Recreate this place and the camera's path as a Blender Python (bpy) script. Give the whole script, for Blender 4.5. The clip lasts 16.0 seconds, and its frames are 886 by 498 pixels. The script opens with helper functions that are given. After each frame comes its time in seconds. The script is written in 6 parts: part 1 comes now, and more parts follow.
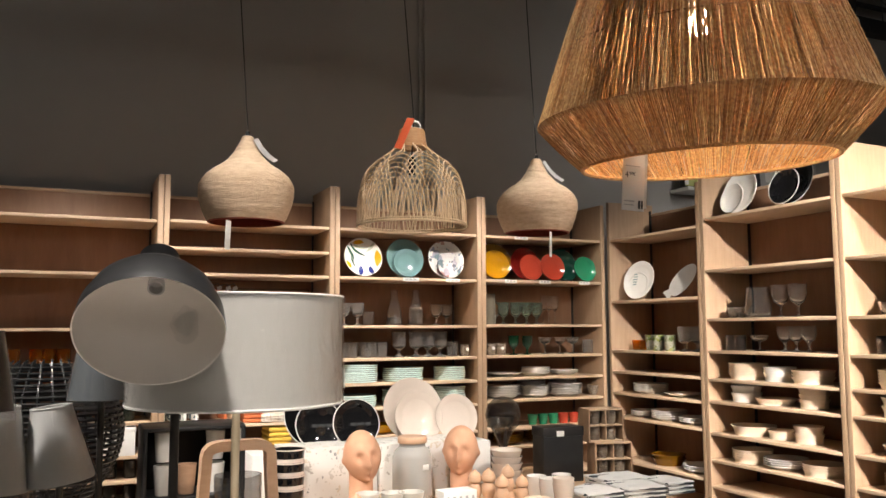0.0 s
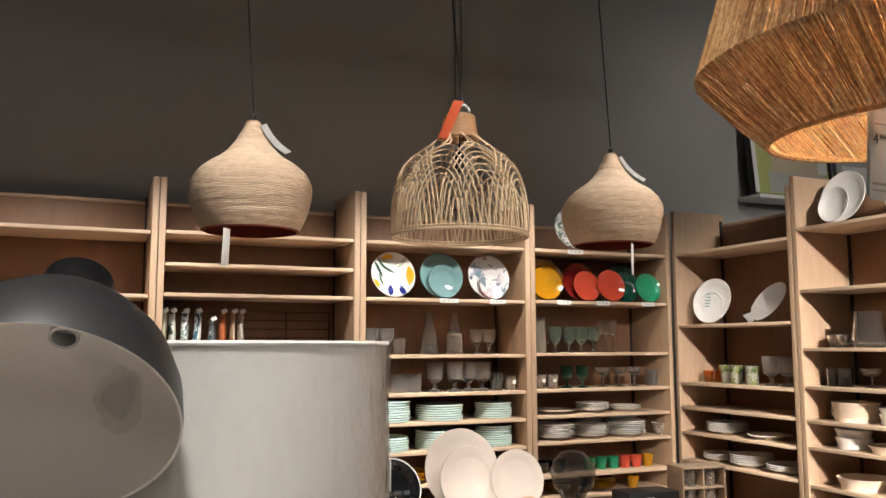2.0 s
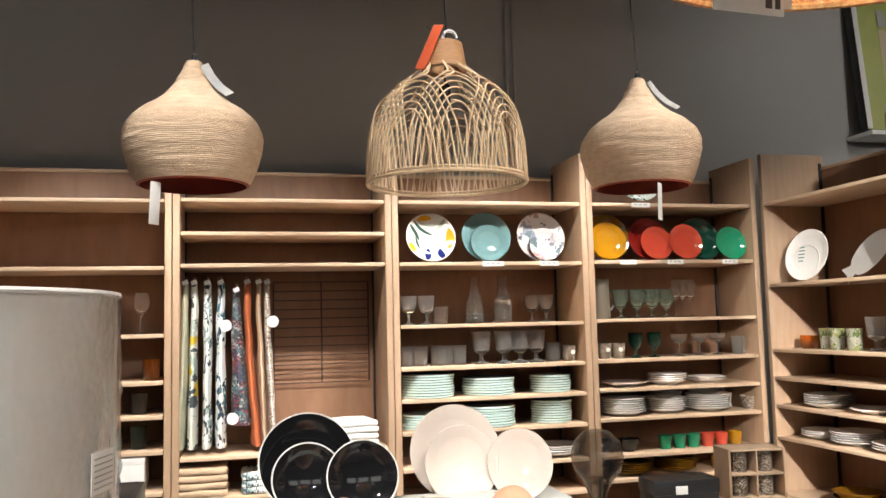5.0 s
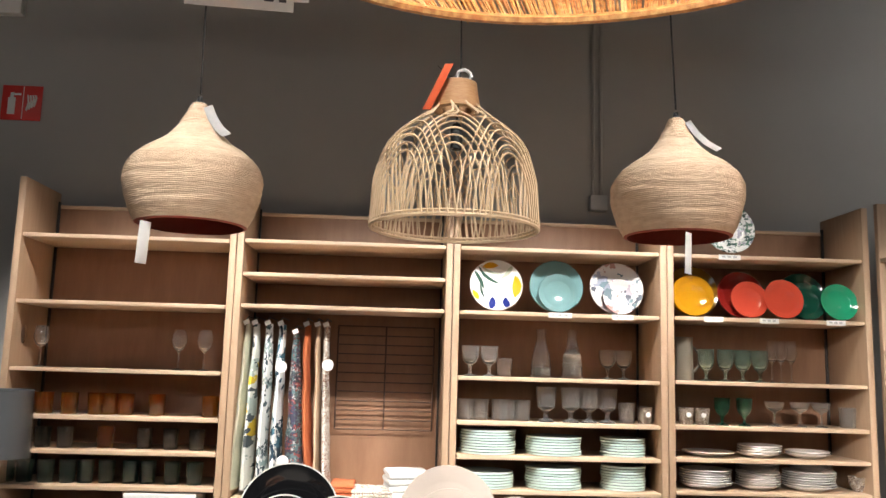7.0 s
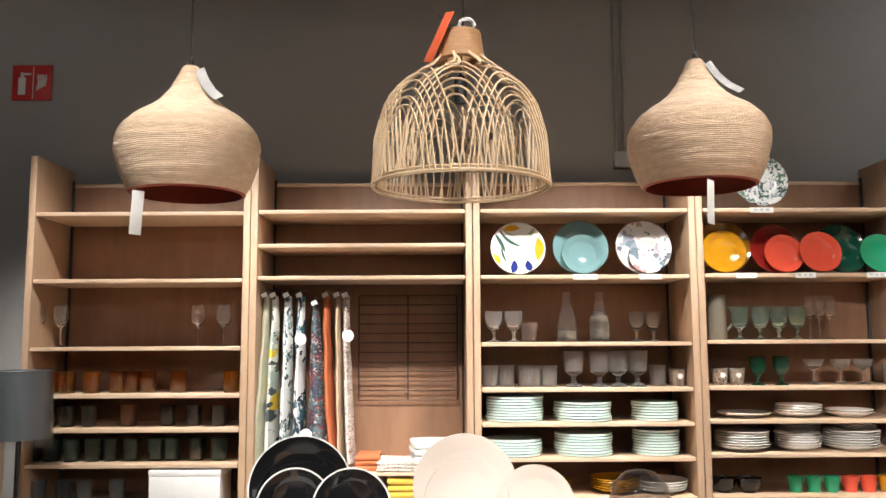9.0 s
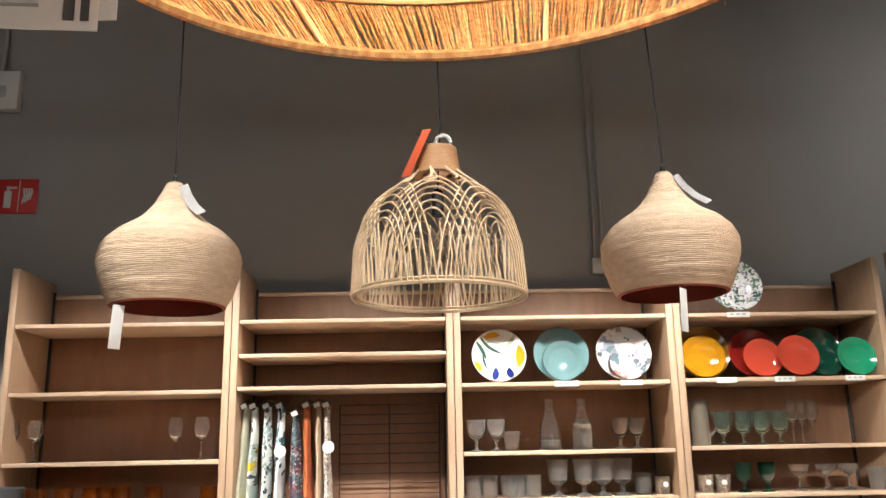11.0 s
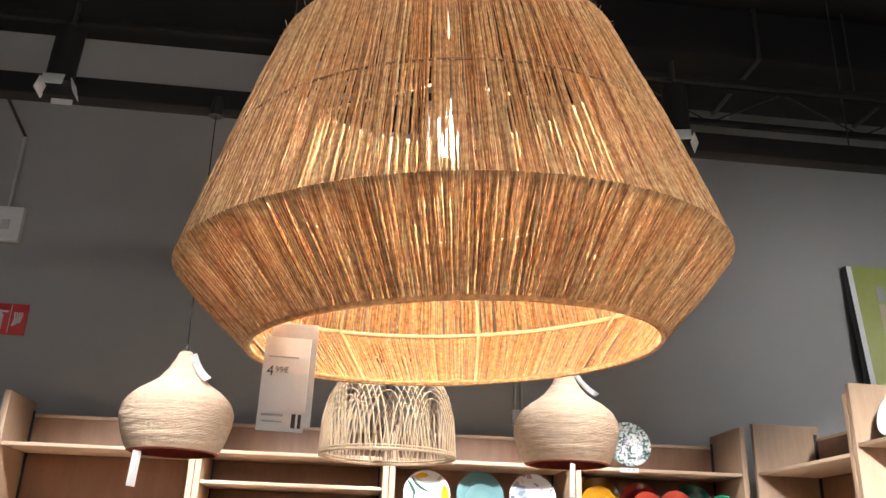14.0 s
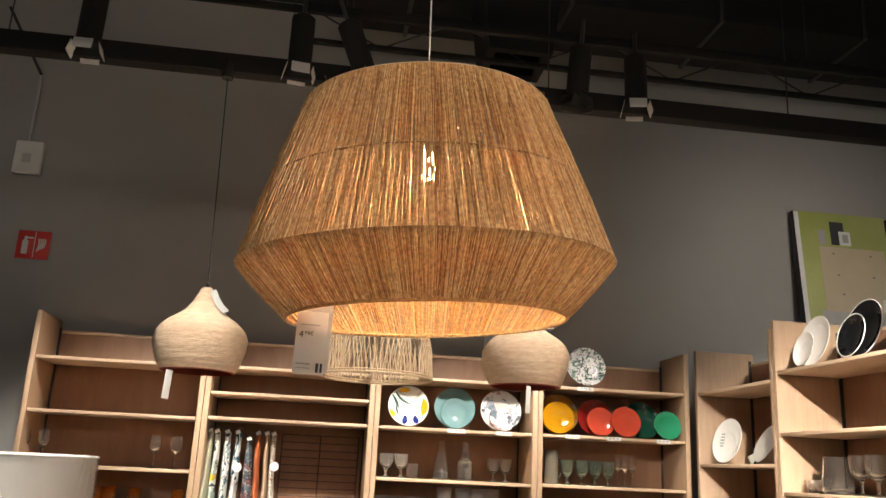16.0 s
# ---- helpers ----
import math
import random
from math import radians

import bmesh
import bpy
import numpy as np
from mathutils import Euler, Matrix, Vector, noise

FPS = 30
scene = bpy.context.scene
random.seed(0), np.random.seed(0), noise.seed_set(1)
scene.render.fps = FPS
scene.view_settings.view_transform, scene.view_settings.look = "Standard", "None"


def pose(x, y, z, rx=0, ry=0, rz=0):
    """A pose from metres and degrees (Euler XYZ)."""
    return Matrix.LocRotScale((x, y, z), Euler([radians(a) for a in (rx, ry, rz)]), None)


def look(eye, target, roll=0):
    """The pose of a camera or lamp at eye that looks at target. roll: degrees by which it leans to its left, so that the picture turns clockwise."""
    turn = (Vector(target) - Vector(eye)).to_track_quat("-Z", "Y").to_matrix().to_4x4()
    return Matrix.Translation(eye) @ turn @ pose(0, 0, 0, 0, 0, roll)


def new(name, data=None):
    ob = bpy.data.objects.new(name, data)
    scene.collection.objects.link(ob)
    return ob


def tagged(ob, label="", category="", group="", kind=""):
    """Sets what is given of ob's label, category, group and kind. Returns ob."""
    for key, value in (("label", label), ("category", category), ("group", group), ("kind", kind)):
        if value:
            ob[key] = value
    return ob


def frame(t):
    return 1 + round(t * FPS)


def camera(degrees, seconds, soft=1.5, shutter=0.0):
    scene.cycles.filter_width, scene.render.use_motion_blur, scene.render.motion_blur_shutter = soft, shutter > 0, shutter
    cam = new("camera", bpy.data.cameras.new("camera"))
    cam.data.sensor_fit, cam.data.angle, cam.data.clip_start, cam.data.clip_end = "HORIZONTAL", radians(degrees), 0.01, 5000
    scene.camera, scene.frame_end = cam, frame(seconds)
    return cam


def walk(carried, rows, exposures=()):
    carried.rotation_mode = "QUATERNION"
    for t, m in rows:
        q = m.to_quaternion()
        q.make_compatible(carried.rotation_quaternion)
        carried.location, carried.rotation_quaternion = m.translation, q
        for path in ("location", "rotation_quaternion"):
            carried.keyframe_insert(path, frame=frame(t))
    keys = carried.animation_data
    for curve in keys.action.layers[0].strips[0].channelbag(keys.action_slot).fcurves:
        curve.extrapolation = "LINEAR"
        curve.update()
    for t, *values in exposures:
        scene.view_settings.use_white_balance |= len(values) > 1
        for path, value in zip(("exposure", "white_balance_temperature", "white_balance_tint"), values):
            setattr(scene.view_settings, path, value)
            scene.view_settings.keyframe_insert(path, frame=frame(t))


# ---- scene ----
cam = camera(56.3, 16.0)
PATH = [
    (0, (0.113, -0.093, 1.532), (0.944, 1.716, 1.727), -0.2),
    (0.5, (0.092, 0.135, 1.527), (0.801, 2.003, 1.605), 1.1),
    (1, (0.123, 0.337, 1.553), (0.846, 2.200, 1.624), 0.4),
    (1.5, (0.208, 0.526, 1.572), (1.026, 2.350, 1.628), 0.1),
    (1.8, (0.261, 0.630, 1.601), (1.079, 2.448, 1.745), 1.2),
    (2, (0.329, 0.722, 1.617), (1.116, 2.545, 1.849), -0.1),
    (2.5, (0.424, 0.968, 1.592), (1.197, 2.801, 1.807), 0.9),
    (3, (0.569, 1.125, 1.592), (1.312, 2.969, 1.810), -0.7),
    (3.2, (0.621, 1.158, 1.603), (1.326, 3.018, 1.818), -0.2),
    (5.3, (1.09, 0.956, 1.572), (1.497, 2.905, 1.754), -1.1),
    (5.5, (1.183, 0.961, 1.58), (1.493, 2.924, 1.8), 0.2),
    (6, (1.343, 0.976, 1.583), (1.467, 2.952, 1.866), 1.7),
    (6.5, (1.395, 0.951, 1.586), (1.527, 2.928, 1.861), 1.3),
    (7, (1.499, 1.039, 1.596), (1.593, 3.016, 1.883), 1.6),
    (7.5, (1.566, 1.15, 1.574), (1.644, 3.137, 1.787), 0.8),
    (8, (1.58, 1.163, 1.576), (1.618, 3.149, 1.809), 0.6),
    (10.5, (1.601, 1.157, 1.581), (1.604, 3.148, 1.773), -0.8),
    (11, (1.604, 1.125, 1.591), (1.654, 3.069, 2.056), -1.1),
    (11.5, (1.595, 1.077, 1.582), (1.637, 2.984, 2.183), 0.3),
    (12, (1.569, 0.947, 1.588), (1.705, 2.791, 2.349), -0.2),
    (12.5, (1.477, 0.782, 1.585), (1.7, 2.577, 2.44), 0.0),
    (13, (1.436, 0.651, 1.601), (1.699, 2.427, 2.481), 1.1),
    (13.5, (1.471, 0.482, 1.642), (1.719, 2.27, 2.502), 0.3),
    (14, (1.484, 0.292, 1.647), (1.687, 2.15, 2.36), 1.9),
    (14.5, (1.405, 0.095, 1.63), (1.668, 1.986, 2.226), 1.3),
    (15, (1.37, -0.097, 1.628), (1.671, 1.802, 2.179), 1.7),
    (15.5, (1.418, -0.234, 1.629), (1.708, 1.677, 2.142), 2.3),
    (16, (1.432, -0.32, 1.636), (1.682, 1.597, 2.149), 2.8),
]
walk(cam, [(t, look(eye, target, roll)) for t, eye, target, roll in PATH],
     exposures=[(0, -0.03, 6650, 10), (1.5, 0.0, 6400, 9), (3, -0.15, 6450, 9), (5.5, 0.34, 6300, 8), (8, 0.4, 6250, 9), (11, 0.48, 6250, 8), (11.5, 0.55, 6200, 9), (12, 0.8, 6100, 10), (12.5, 0.88, 6100, 10), (13, 0.75, 6000, 10), (13.5, 0.68, 5900, 9), (14, 0.86, 5850, 8), (14.5, 0.95, 6000, 8), (15, 0.62, 6300, 8), (15.5, 0.4, 6850, 9), (16, 0.36, 6850, 9)])

# ---- light ----
scene.view_settings.exposure = 0.0
world = bpy.data.worlds.new("world")
world.use_nodes = True
world.node_tree.nodes["Background"].inputs[0].default_value = (0.9, 0.85, 0.8, 1)
world.node_tree.nodes["Background"].inputs[1].default_value = 0.008
scene.world = world

WARM = (1.0, 0.94, 0.865)


def spot_light(eye, target, watts, degrees, size=0.06, blend=0.6, color=WARM):
    data = bpy.data.lights.new("spot_beam", "SPOT")
    data.energy, data.spot_size, data.spot_blend, data.shadow_soft_size, data.color = watts, radians(degrees), blend, size, color
    ob = new("spot_beam", data)
    ob.matrix_world = look(eye, target)
    return ob


TRACK_Y, TRACK_Z = 3.76, 3.62
# the track lamps over the display: x, height of the mouth, what they are aimed at
SPOTS = [
    (0.08, (0.15, 5.3, 1.0)), (1.15, (1.3, 5.3, 0.95)), (2.63, (2.3, 5.3, 0.95)), (3.0, (3.4, 5.3, 1.05)),
    # these outer two are unseen, added to lighten the wall at both ends
    (4.9, (5.2, 5.6, 3.3)), (-1.4, (-0.6, 5.6, 4.2)),
]
for (sx, aim), watts in zip(SPOTS, (330, 330, 440, 150, 56, 9)):
    spot_light((sx, TRACK_Y - 0.03, TRACK_Z - 0.06), aim, watts, 60 if 0 < sx < 4 else 110, 0.13, 0.6 if 0 < sx < 4 else 1.0)
# unseen lamps added out of view to brighten table, pendants, lamps and side unit
for eye, aim, watts, degrees in (
    ((0.2, 0.85, 3.9), (1.4, 3.05, 0.95), 460, 38), ((2.6, 0.85, 3.9), (2.2, 3.0, 0.95), 480, 40), ((2.9, -2.4, 3.9), (1.75, 1.5, 2.2), 480, 22),
    ((0.6, 2.2, 3.9), (0.842, 3.59, 2.2), 260, 28), ((1.75, 2.2, 3.9), (1.655, 3.63, 2.25), 260, 28), ((2.7, 2.2, 3.9), (2.385, 3.655, 2.25), 260, 28),
    ((-1.6, 2.2, 3.9), (0.1, 3.0, 1.1), 900, 40), ((0.6, -2.4, 3.9), (0.8, 2.1, 1.48), 420, 10), ((3.1, 0.85, 3.9), (4.6, 2.9, 0.9), 1000, 56),
    ((1.7, -2.4, 3.9), (4.5, 3.2, 1.55), 5600, 29), ((0.0, 0.85, 3.9), (0.3, 0.75, 0.0), 1250, 62),
):
    spot_light(eye, aim, watts, degrees, 0.12, 0.8)
# fill lights added high on the rear wall, out of view
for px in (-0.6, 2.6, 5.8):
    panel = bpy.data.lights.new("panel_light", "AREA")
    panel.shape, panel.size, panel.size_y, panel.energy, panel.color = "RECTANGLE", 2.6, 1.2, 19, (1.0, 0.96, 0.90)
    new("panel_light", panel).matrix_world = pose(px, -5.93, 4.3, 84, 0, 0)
bulb_light = bpy.data.lights.new("bulb_light", "POINT")
bulb_light.energy, bulb_light.color, bulb_light.shadow_soft_size = 45, (1.0, 0.89, 0.745), 0.035
new("bulb_light", bulb_light).location = (1.628, 1.563, 2.343)


# ---- materials ----
def material(name, color, rough=0.6, metal=0.0, second=None, scale=8.0, stretch=(1, 1, 1), bump=0.0, bump_scale=60.0, spec=0.5, vary=0.0, detail=6.0, translucent=0.0):
    m = bpy.data.materials.new(name)
    m.use_nodes = True
    nt = m.node_tree
    p = nt.nodes["Principled BSDF"]
    p.inputs["Roughness"].default_value, p.inputs["Metallic"].default_value = rough, metal
    p.inputs["Specular IOR Level"].default_value = spec
    p.inputs["Base Color"].default_value = (*color, 1)
    co = nt.nodes.new("ShaderNodeTexCoord")
    mp = nt.nodes.new("ShaderNodeMapping")
    mp.inputs["Scale"].default_value = stretch
    nt.links.new(co.outputs["Object"], mp.inputs["Vector"])
    col = None
    if second:
        info = nt.nodes.new("ShaderNodeObjectInfo")
        add = nt.nodes.new("ShaderNodeVectorMath")
        add.operation = "ADD"
        sc = nt.nodes.new("ShaderNodeMath")
        sc.operation, sc.inputs[1].default_value = "MULTIPLY", 17.0
        nt.links.new(info.outputs["Random"], sc.inputs[0])
        nt.links.new(mp.outputs["Vector"], add.inputs[0])
        nt.links.new(sc.outputs[0], add.inputs[1])
        tex = nt.nodes.new("ShaderNodeTexNoise")
        tex.inputs["Scale"].default_value, tex.inputs["Detail"].default_value, tex.inputs["Roughness"].default_value = scale, detail, 0.65
        nt.links.new(add.outputs[0], tex.inputs["Vector"])
        ramp = nt.nodes.new("ShaderNodeValToRGB")
        ramp.color_ramp.elements[0].position, ramp.color_ramp.elements[1].position = 0.32, 0.68
        ramp.color_ramp.elements[0].color, ramp.color_ramp.elements[1].color = (*color, 1), (*second, 1)
        nt.links.new(tex.outputs["Fac"], ramp.inputs["Fac"])
        col = ramp.outputs["Color"]
        if vary:
            hsv = nt.nodes.new("ShaderNodeHueSaturation")
            rng = nt.nodes.new("ShaderNodeMapRange")
            rng.inputs["To Min"].default_value, rng.inputs["To Max"].default_value = 1 - vary, 1 + vary
            nt.links.new(info.outputs["Random"], rng.inputs["Value"])
            nt.links.new(rng.outputs[0], hsv.inputs["Value"])
            nt.links.new(col, hsv.inputs["Color"])
            col = hsv.outputs["Color"]
        nt.links.new(col, p.inputs["Base Color"])
    if bump:
        t2 = nt.nodes.new("ShaderNodeTexNoise")
        t2.inputs["Scale"].default_value, t2.inputs["Detail"].default_value = bump_scale, 5.0
        nt.links.new(mp.outputs["Vector"], t2.inputs["Vector"])
        b = nt.nodes.new("ShaderNodeBump")
        b.inputs["Strength"].default_value, b.inputs["Distance"].default_value = bump, 0.004
        nt.links.new(t2.outputs["Fac"], b.inputs["Height"])
        nt.links.new(b.outputs["Normal"], p.inputs["Normal"])
    if translucent:
        tr = nt.nodes.new("ShaderNodeBsdfTranslucent")
        tr.inputs["Color"].default_value = (*color, 1)
        if col:
            nt.links.new(col, tr.inputs["Color"])
        mix = nt.nodes.new("ShaderNodeMixShader")
        mix.inputs[0].default_value = translucent
        nt.links.new(p.outputs[0], mix.inputs[1])
        nt.links.new(tr.outputs[0], mix.inputs[2])
        nt.links.new(mix.outputs[0], nt.nodes["Material Output"].inputs["Surface"])
    return m


def film(name, tint, rough=0.02, haze_share=0.02):
    """Thin clear sheet: clear with a tint, and a gloss that grows at grazing angles."""
    m = bpy.data.materials.new(name)
    m.use_nodes = True
    nt = m.node_tree
    nt.nodes.remove(nt.nodes["Principled BSDF"])
    tr = nt.nodes.new("ShaderNodeBsdfTransparent")
    tr.inputs["Color"].default_value = (*tint, 1)
    gl = nt.nodes.new("ShaderNodeBsdfGlossy")
    gl.inputs["Roughness"].default_value = rough
    lw = nt.nodes.new("ShaderNodeLayerWeight")
    lw.inputs["Blend"].default_value = 0.5
    pw = nt.nodes.new("ShaderNodeMath")
    pw.operation, pw.inputs[1].default_value = "POWER", 3.5
    nt.links.new(lw.outputs["Facing"], pw.inputs[0])
    fr = nt.nodes.new("ShaderNodeMapRange")
    fr.inputs["To Min"].default_value, fr.inputs["To Max"].default_value = 0.06, 0.85
    nt.links.new(pw.outputs[0], fr.inputs["Value"])
    mix = nt.nodes.new("ShaderNodeMixShader")
    nt.links.new(fr.outputs[0], mix.inputs[0])
    nt.links.new(tr.outputs[0], mix.inputs[1])
    nt.links.new(gl.outputs[0], mix.inputs[2])
    # diffuse haze mixed in for whitish reflections; the jar is milky itself
    haze = nt.nodes.new("ShaderNodeBsdfDiffuse")
    haze.inputs["Color"].default_value = (*[0.35 + 0.6 * c for c in tint], 1)
    last = nt.nodes.new("ShaderNodeMixShader")
    last.inputs[0].default_value = haze_share
    nt.links.new(mix.outputs[0], last.inputs[1])
    nt.links.new(haze.outputs[0], last.inputs[2])
    nt.links.new(last.outputs[0], nt.nodes["Material Output"].inputs["Surface"])
    return m


def glowing(name, color, strength):
    m = bpy.data.materials.new(name)
    m.use_nodes = True
    p = m.node_tree.nodes["Principled BSDF"]
    p.inputs["Emission Color"].default_value, p.inputs["Emission Strength"].default_value = (*color, 1), strength
    return m


def patterned(name, ground, colors, scale, amount=0.5, rough=0.25, stretch=(1, 1, 1)):
    """Glazed or printed surface: blotchy motifs of several colours on a ground."""
    m = bpy.data.materials.new(name)
    m.use_nodes = True
    nt = m.node_tree
    p = nt.nodes["Principled BSDF"]
    p.inputs["Roughness"].default_value = rough
    co = nt.nodes.new("ShaderNodeTexCoord")
    mp = nt.nodes.new("ShaderNodeMapping")
    mp.inputs["Scale"].default_value = stretch
    nt.links.new(co.outputs["Object"], mp.inputs["Vector"])
    warp = nt.nodes.new("ShaderNodeTexNoise")
    warp.inputs["Scale"].default_value = scale * 1.6
    nt.links.new(mp.outputs["Vector"], warp.inputs["Vector"])
    mixv = nt.nodes.new("ShaderNodeMix")
    mixv.data_type = "VECTOR"
    mixv.inputs["Factor"].default_value = 0.12
    nt.links.new(mp.outputs["Vector"], mixv.inputs[4])
    nt.links.new(warp.outputs["Color"], mixv.inputs[5])
    cells = nt.nodes.new("ShaderNodeTexVoronoi")
    cells.inputs["Scale"].default_value = scale
    nt.links.new(mixv.outputs[1], cells.inputs["Vector"])
    sep = nt.nodes.new("ShaderNodeSeparateColor")
    nt.links.new(cells.outputs["Color"], sep.inputs[0])
    pick = nt.nodes.new("ShaderNodeValToRGB")
    pick.color_ramp.interpolation = "CONSTANT"
    while len(pick.color_ramp.elements) < len(colors):
        pick.color_ramp.elements.new(1.0)
    for i, c in enumerate(colors):
        pick.color_ramp.elements[i].position = i / len(colors)
        pick.color_ramp.elements[i].color = (*c, 1)
    nt.links.new(sep.outputs[0], pick.inputs["Fac"])
    edge = nt.nodes.new("ShaderNodeMath")
    edge.operation, edge.inputs[1].default_value = "LESS_THAN", amount
    nt.links.new(cells.outputs["Distance"], edge.inputs[0])
    mix = nt.nodes.new("ShaderNodeMix")
    mix.data_type = "RGBA"
    mix.inputs[6].default_value = (*ground, 1)
    nt.links.new(edge.outputs[0], mix.inputs["Factor"])
    nt.links.new(pick.outputs["Color"], mix.inputs[7])
    nt.links.new(mix.outputs[2], p.inputs["Base Color"])
    return m


OAK = material("oak_veneer", (0.41, 0.27, 0.172), 0.5, second=(0.475, 0.325, 0.215), scale=3.0, stretch=(14, 14, 1.2), bump=0.12, bump_scale=40, vary=0.06)
OAK_FLAT = material("oak_shelf", (0.55, 0.39, 0.26), 0.5, second=(0.64, 0.475, 0.335), scale=3.0, stretch=(2, 20, 20), bump=0.1, bump_scale=40, vary=0.05)
# brown of the backs, taken darker to carry the shade inside the bays
OAK_BACK_SHADED = material("oak_back_panel", (0.235, 0.122, 0.069), 0.55, second=(0.30, 0.162, 0.094), scale=2.5, stretch=(6, 6, 1.2), bump=0.1, bump_scale=40, vary=0.05)
BLACK_RAIL = material("black_steel", (0.018, 0.016, 0.015), 0.45, second=(0.03, 0.027, 0.025), scale=20, bump=0.05)
WALL = material("grey_wall_paint", (0.365, 0.353, 0.34), 0.85, second=(0.39, 0.378, 0.365), scale=1.3, bump=0.15, bump_scale=220)
CEIL = material("black_ceiling_paint", (0.004, 0.004, 0.004), 0.9, second=(0.007, 0.006, 0.006), scale=2)
FLOOR = material("grey_floor", (0.30, 0.27, 0.24), 0.4, second=(0.36, 0.325, 0.29), scale=2.5, bump=0.05)
JUTE = material("jute_cord", (0.655, 0.47, 0.315), 0.85, second=(0.80, 0.625, 0.455), scale=26, stretch=(1, 1, 3), bump=0.8, bump_scale=220, vary=0.03)
JUTE_IN = material("red_brown_lining", (0.30, 0.06, 0.035), 0.8, second=(0.36, 0.08, 0.05), scale=12, bump=0.3)
RATTAN = material("rattan_cane", (0.58, 0.41, 0.25), 0.45, second=(0.74, 0.57, 0.38), scale=14, bump=0.2)
RATTAN_DK = material("wound_cane", (0.33, 0.17, 0.075), 0.6, second=(0.44, 0.25, 0.12), scale=30, stretch=(1, 1, 8), bump=0.6)
CORD = material("black_cable", (0.012, 0.012, 0.012), 0.6)
PAPER = material("white_card", (0.74, 0.73, 0.71), 0.6, second=(0.80, 0.79, 0.77), scale=6, bump=0.05)
INK = material("dark_print", (0.05, 0.05, 0.055), 0.6)
GREY_INK = material("grey_print", (0.42, 0.42, 0.43), 0.6)
RED_TAG = material("red_card", (0.62, 0.10, 0.04), 0.5, second=(0.70, 0.14, 0.06), scale=6)
DRUM = material("grey_white_linen", (0.74, 0.72, 0.69), 0.35, second=(0.80, 0.78, 0.75), scale=90, stretch=(1, 1, 0.3), bump=0.5, bump_scale=45, spec=0.6, translucent=0.15)
coat = DRUM.node_tree.nodes["Principled BSDF"]
coat.inputs["Coat Weight"].default_value, coat.inputs["Coat Roughness"].default_value = 0.7, 0.14
crease = DRUM.node_tree.nodes.new("ShaderNodeTexNoise")
crease.inputs["Scale"].default_value, crease.inputs["Detail"].default_value = 38.0, 3.0
crumple = DRUM.node_tree.nodes.new("ShaderNodeBump")
crumple.inputs["Strength"].default_value, crumple.inputs["Distance"].default_value = 1.0, 0.012
DRUM.node_tree.links.new(crease.outputs["Fac"], crumple.inputs["Height"])
DRUM.node_tree.links.new(crumple.outputs["Normal"], coat.inputs["Coat Normal"])
BLACK_LAC = material("black_lacquer", (0.012, 0.012, 0.013), 0.38, second=(0.02, 0.02, 0.021), scale=8)
WHITE_LAC = material("white_lacquer", (0.80, 0.76, 0.72), 0.4, second=(0.84, 0.80, 0.76), scale=5)
GREY_LAC = material("dark_grey_card", (0.075, 0.085, 0.095), 0.4, second=(0.10, 0.11, 0.12), scale=6, bump=0.1)
GREY_LT = material("light_grey_card", (0.45, 0.45, 0.45), 0.35, second=(0.51, 0.51, 0.51), scale=6, bump=0.1)
FILM = film("plastic_film", (0.94, 0.94, 0.94), 0.13, 0.01)
BULB_G = film("bulb_glass", (0.98, 0.97, 0.95), 0.02, 0.01)


def blown_glass(name, tint, rough=0.04, scatter=0.05):
    """Solid glass with real refraction, and milky colour put in for its bright reflections."""
    m = bpy.data.materials.new(name)
    m.use_nodes = True
    nt = m.node_tree
    p = nt.nodes["Principled BSDF"]
    p.inputs["Base Color"].default_value = (*tint, 1)
    p.inputs["Transmission Weight"].default_value, p.inputs["IOR"].default_value, p.inputs["Roughness"].default_value = 1.0, 1.47, rough
    p.inputs["Coat Weight"].default_value, p.inputs["Coat Roughness"].default_value = 0.6, 0.05
    milk = tuple(0.9 * c ** 0.8 for c in tint)
    both = nt.nodes.new("ShaderNodeMixShader")
    both.inputs[0].default_value = 0.5
    for k, kind in enumerate(("ShaderNodeBsdfDiffuse", "ShaderNodeBsdfTranslucent")):
        node = nt.nodes.new(kind)
        node.inputs["Color"].default_value = (*milk, 1)
        nt.links.new(node.outputs[0], both.inputs[1 + k])
    mix = nt.nodes.new("ShaderNodeMixShader")
    mix.inputs[0].default_value = scatter
    nt.links.new(p.outputs[0], mix.inputs[1])
    nt.links.new(both.outputs[0], mix.inputs[2])
    nt.links.new(mix.outputs[0], nt.nodes["Material Output"].inputs["Surface"])
    return m


CLEAR = blown_glass("clear_glass", (0.97, 0.975, 0.97), 0.02, 0.025)
RIBBED = blown_glass("ribbed_clear_glass", (0.97, 0.975, 0.97), 0.03, 0.10)
AMBER = blown_glass("amber_glass", (0.98, 0.46, 0.04), 0.03, 0.035)
GREEN_GL = blown_glass("green_glass", (0.05, 0.45, 0.31), 0.03, 0.04)
DKGREEN = blown_glass("dark_green_glass", (0.20, 0.42, 0.37), 0.03, 0.03)
SMOKE = blown_glass("smoked_glass", (0.32, 0.31, 0.30), 0.03, 0.015)
BLUE_GL = blown_glass("blue_grey_glass", (0.60, 0.72, 0.84), 0.03, 0.04)
PALE_GR = blown_glass("pale_green_glass", (0.66, 0.84, 0.75), 0.04, 0.05)
SMOKE_GLOBE = film("smoked_globe_glass", (0.55, 0.54, 0.52), 0.03, 0.01)


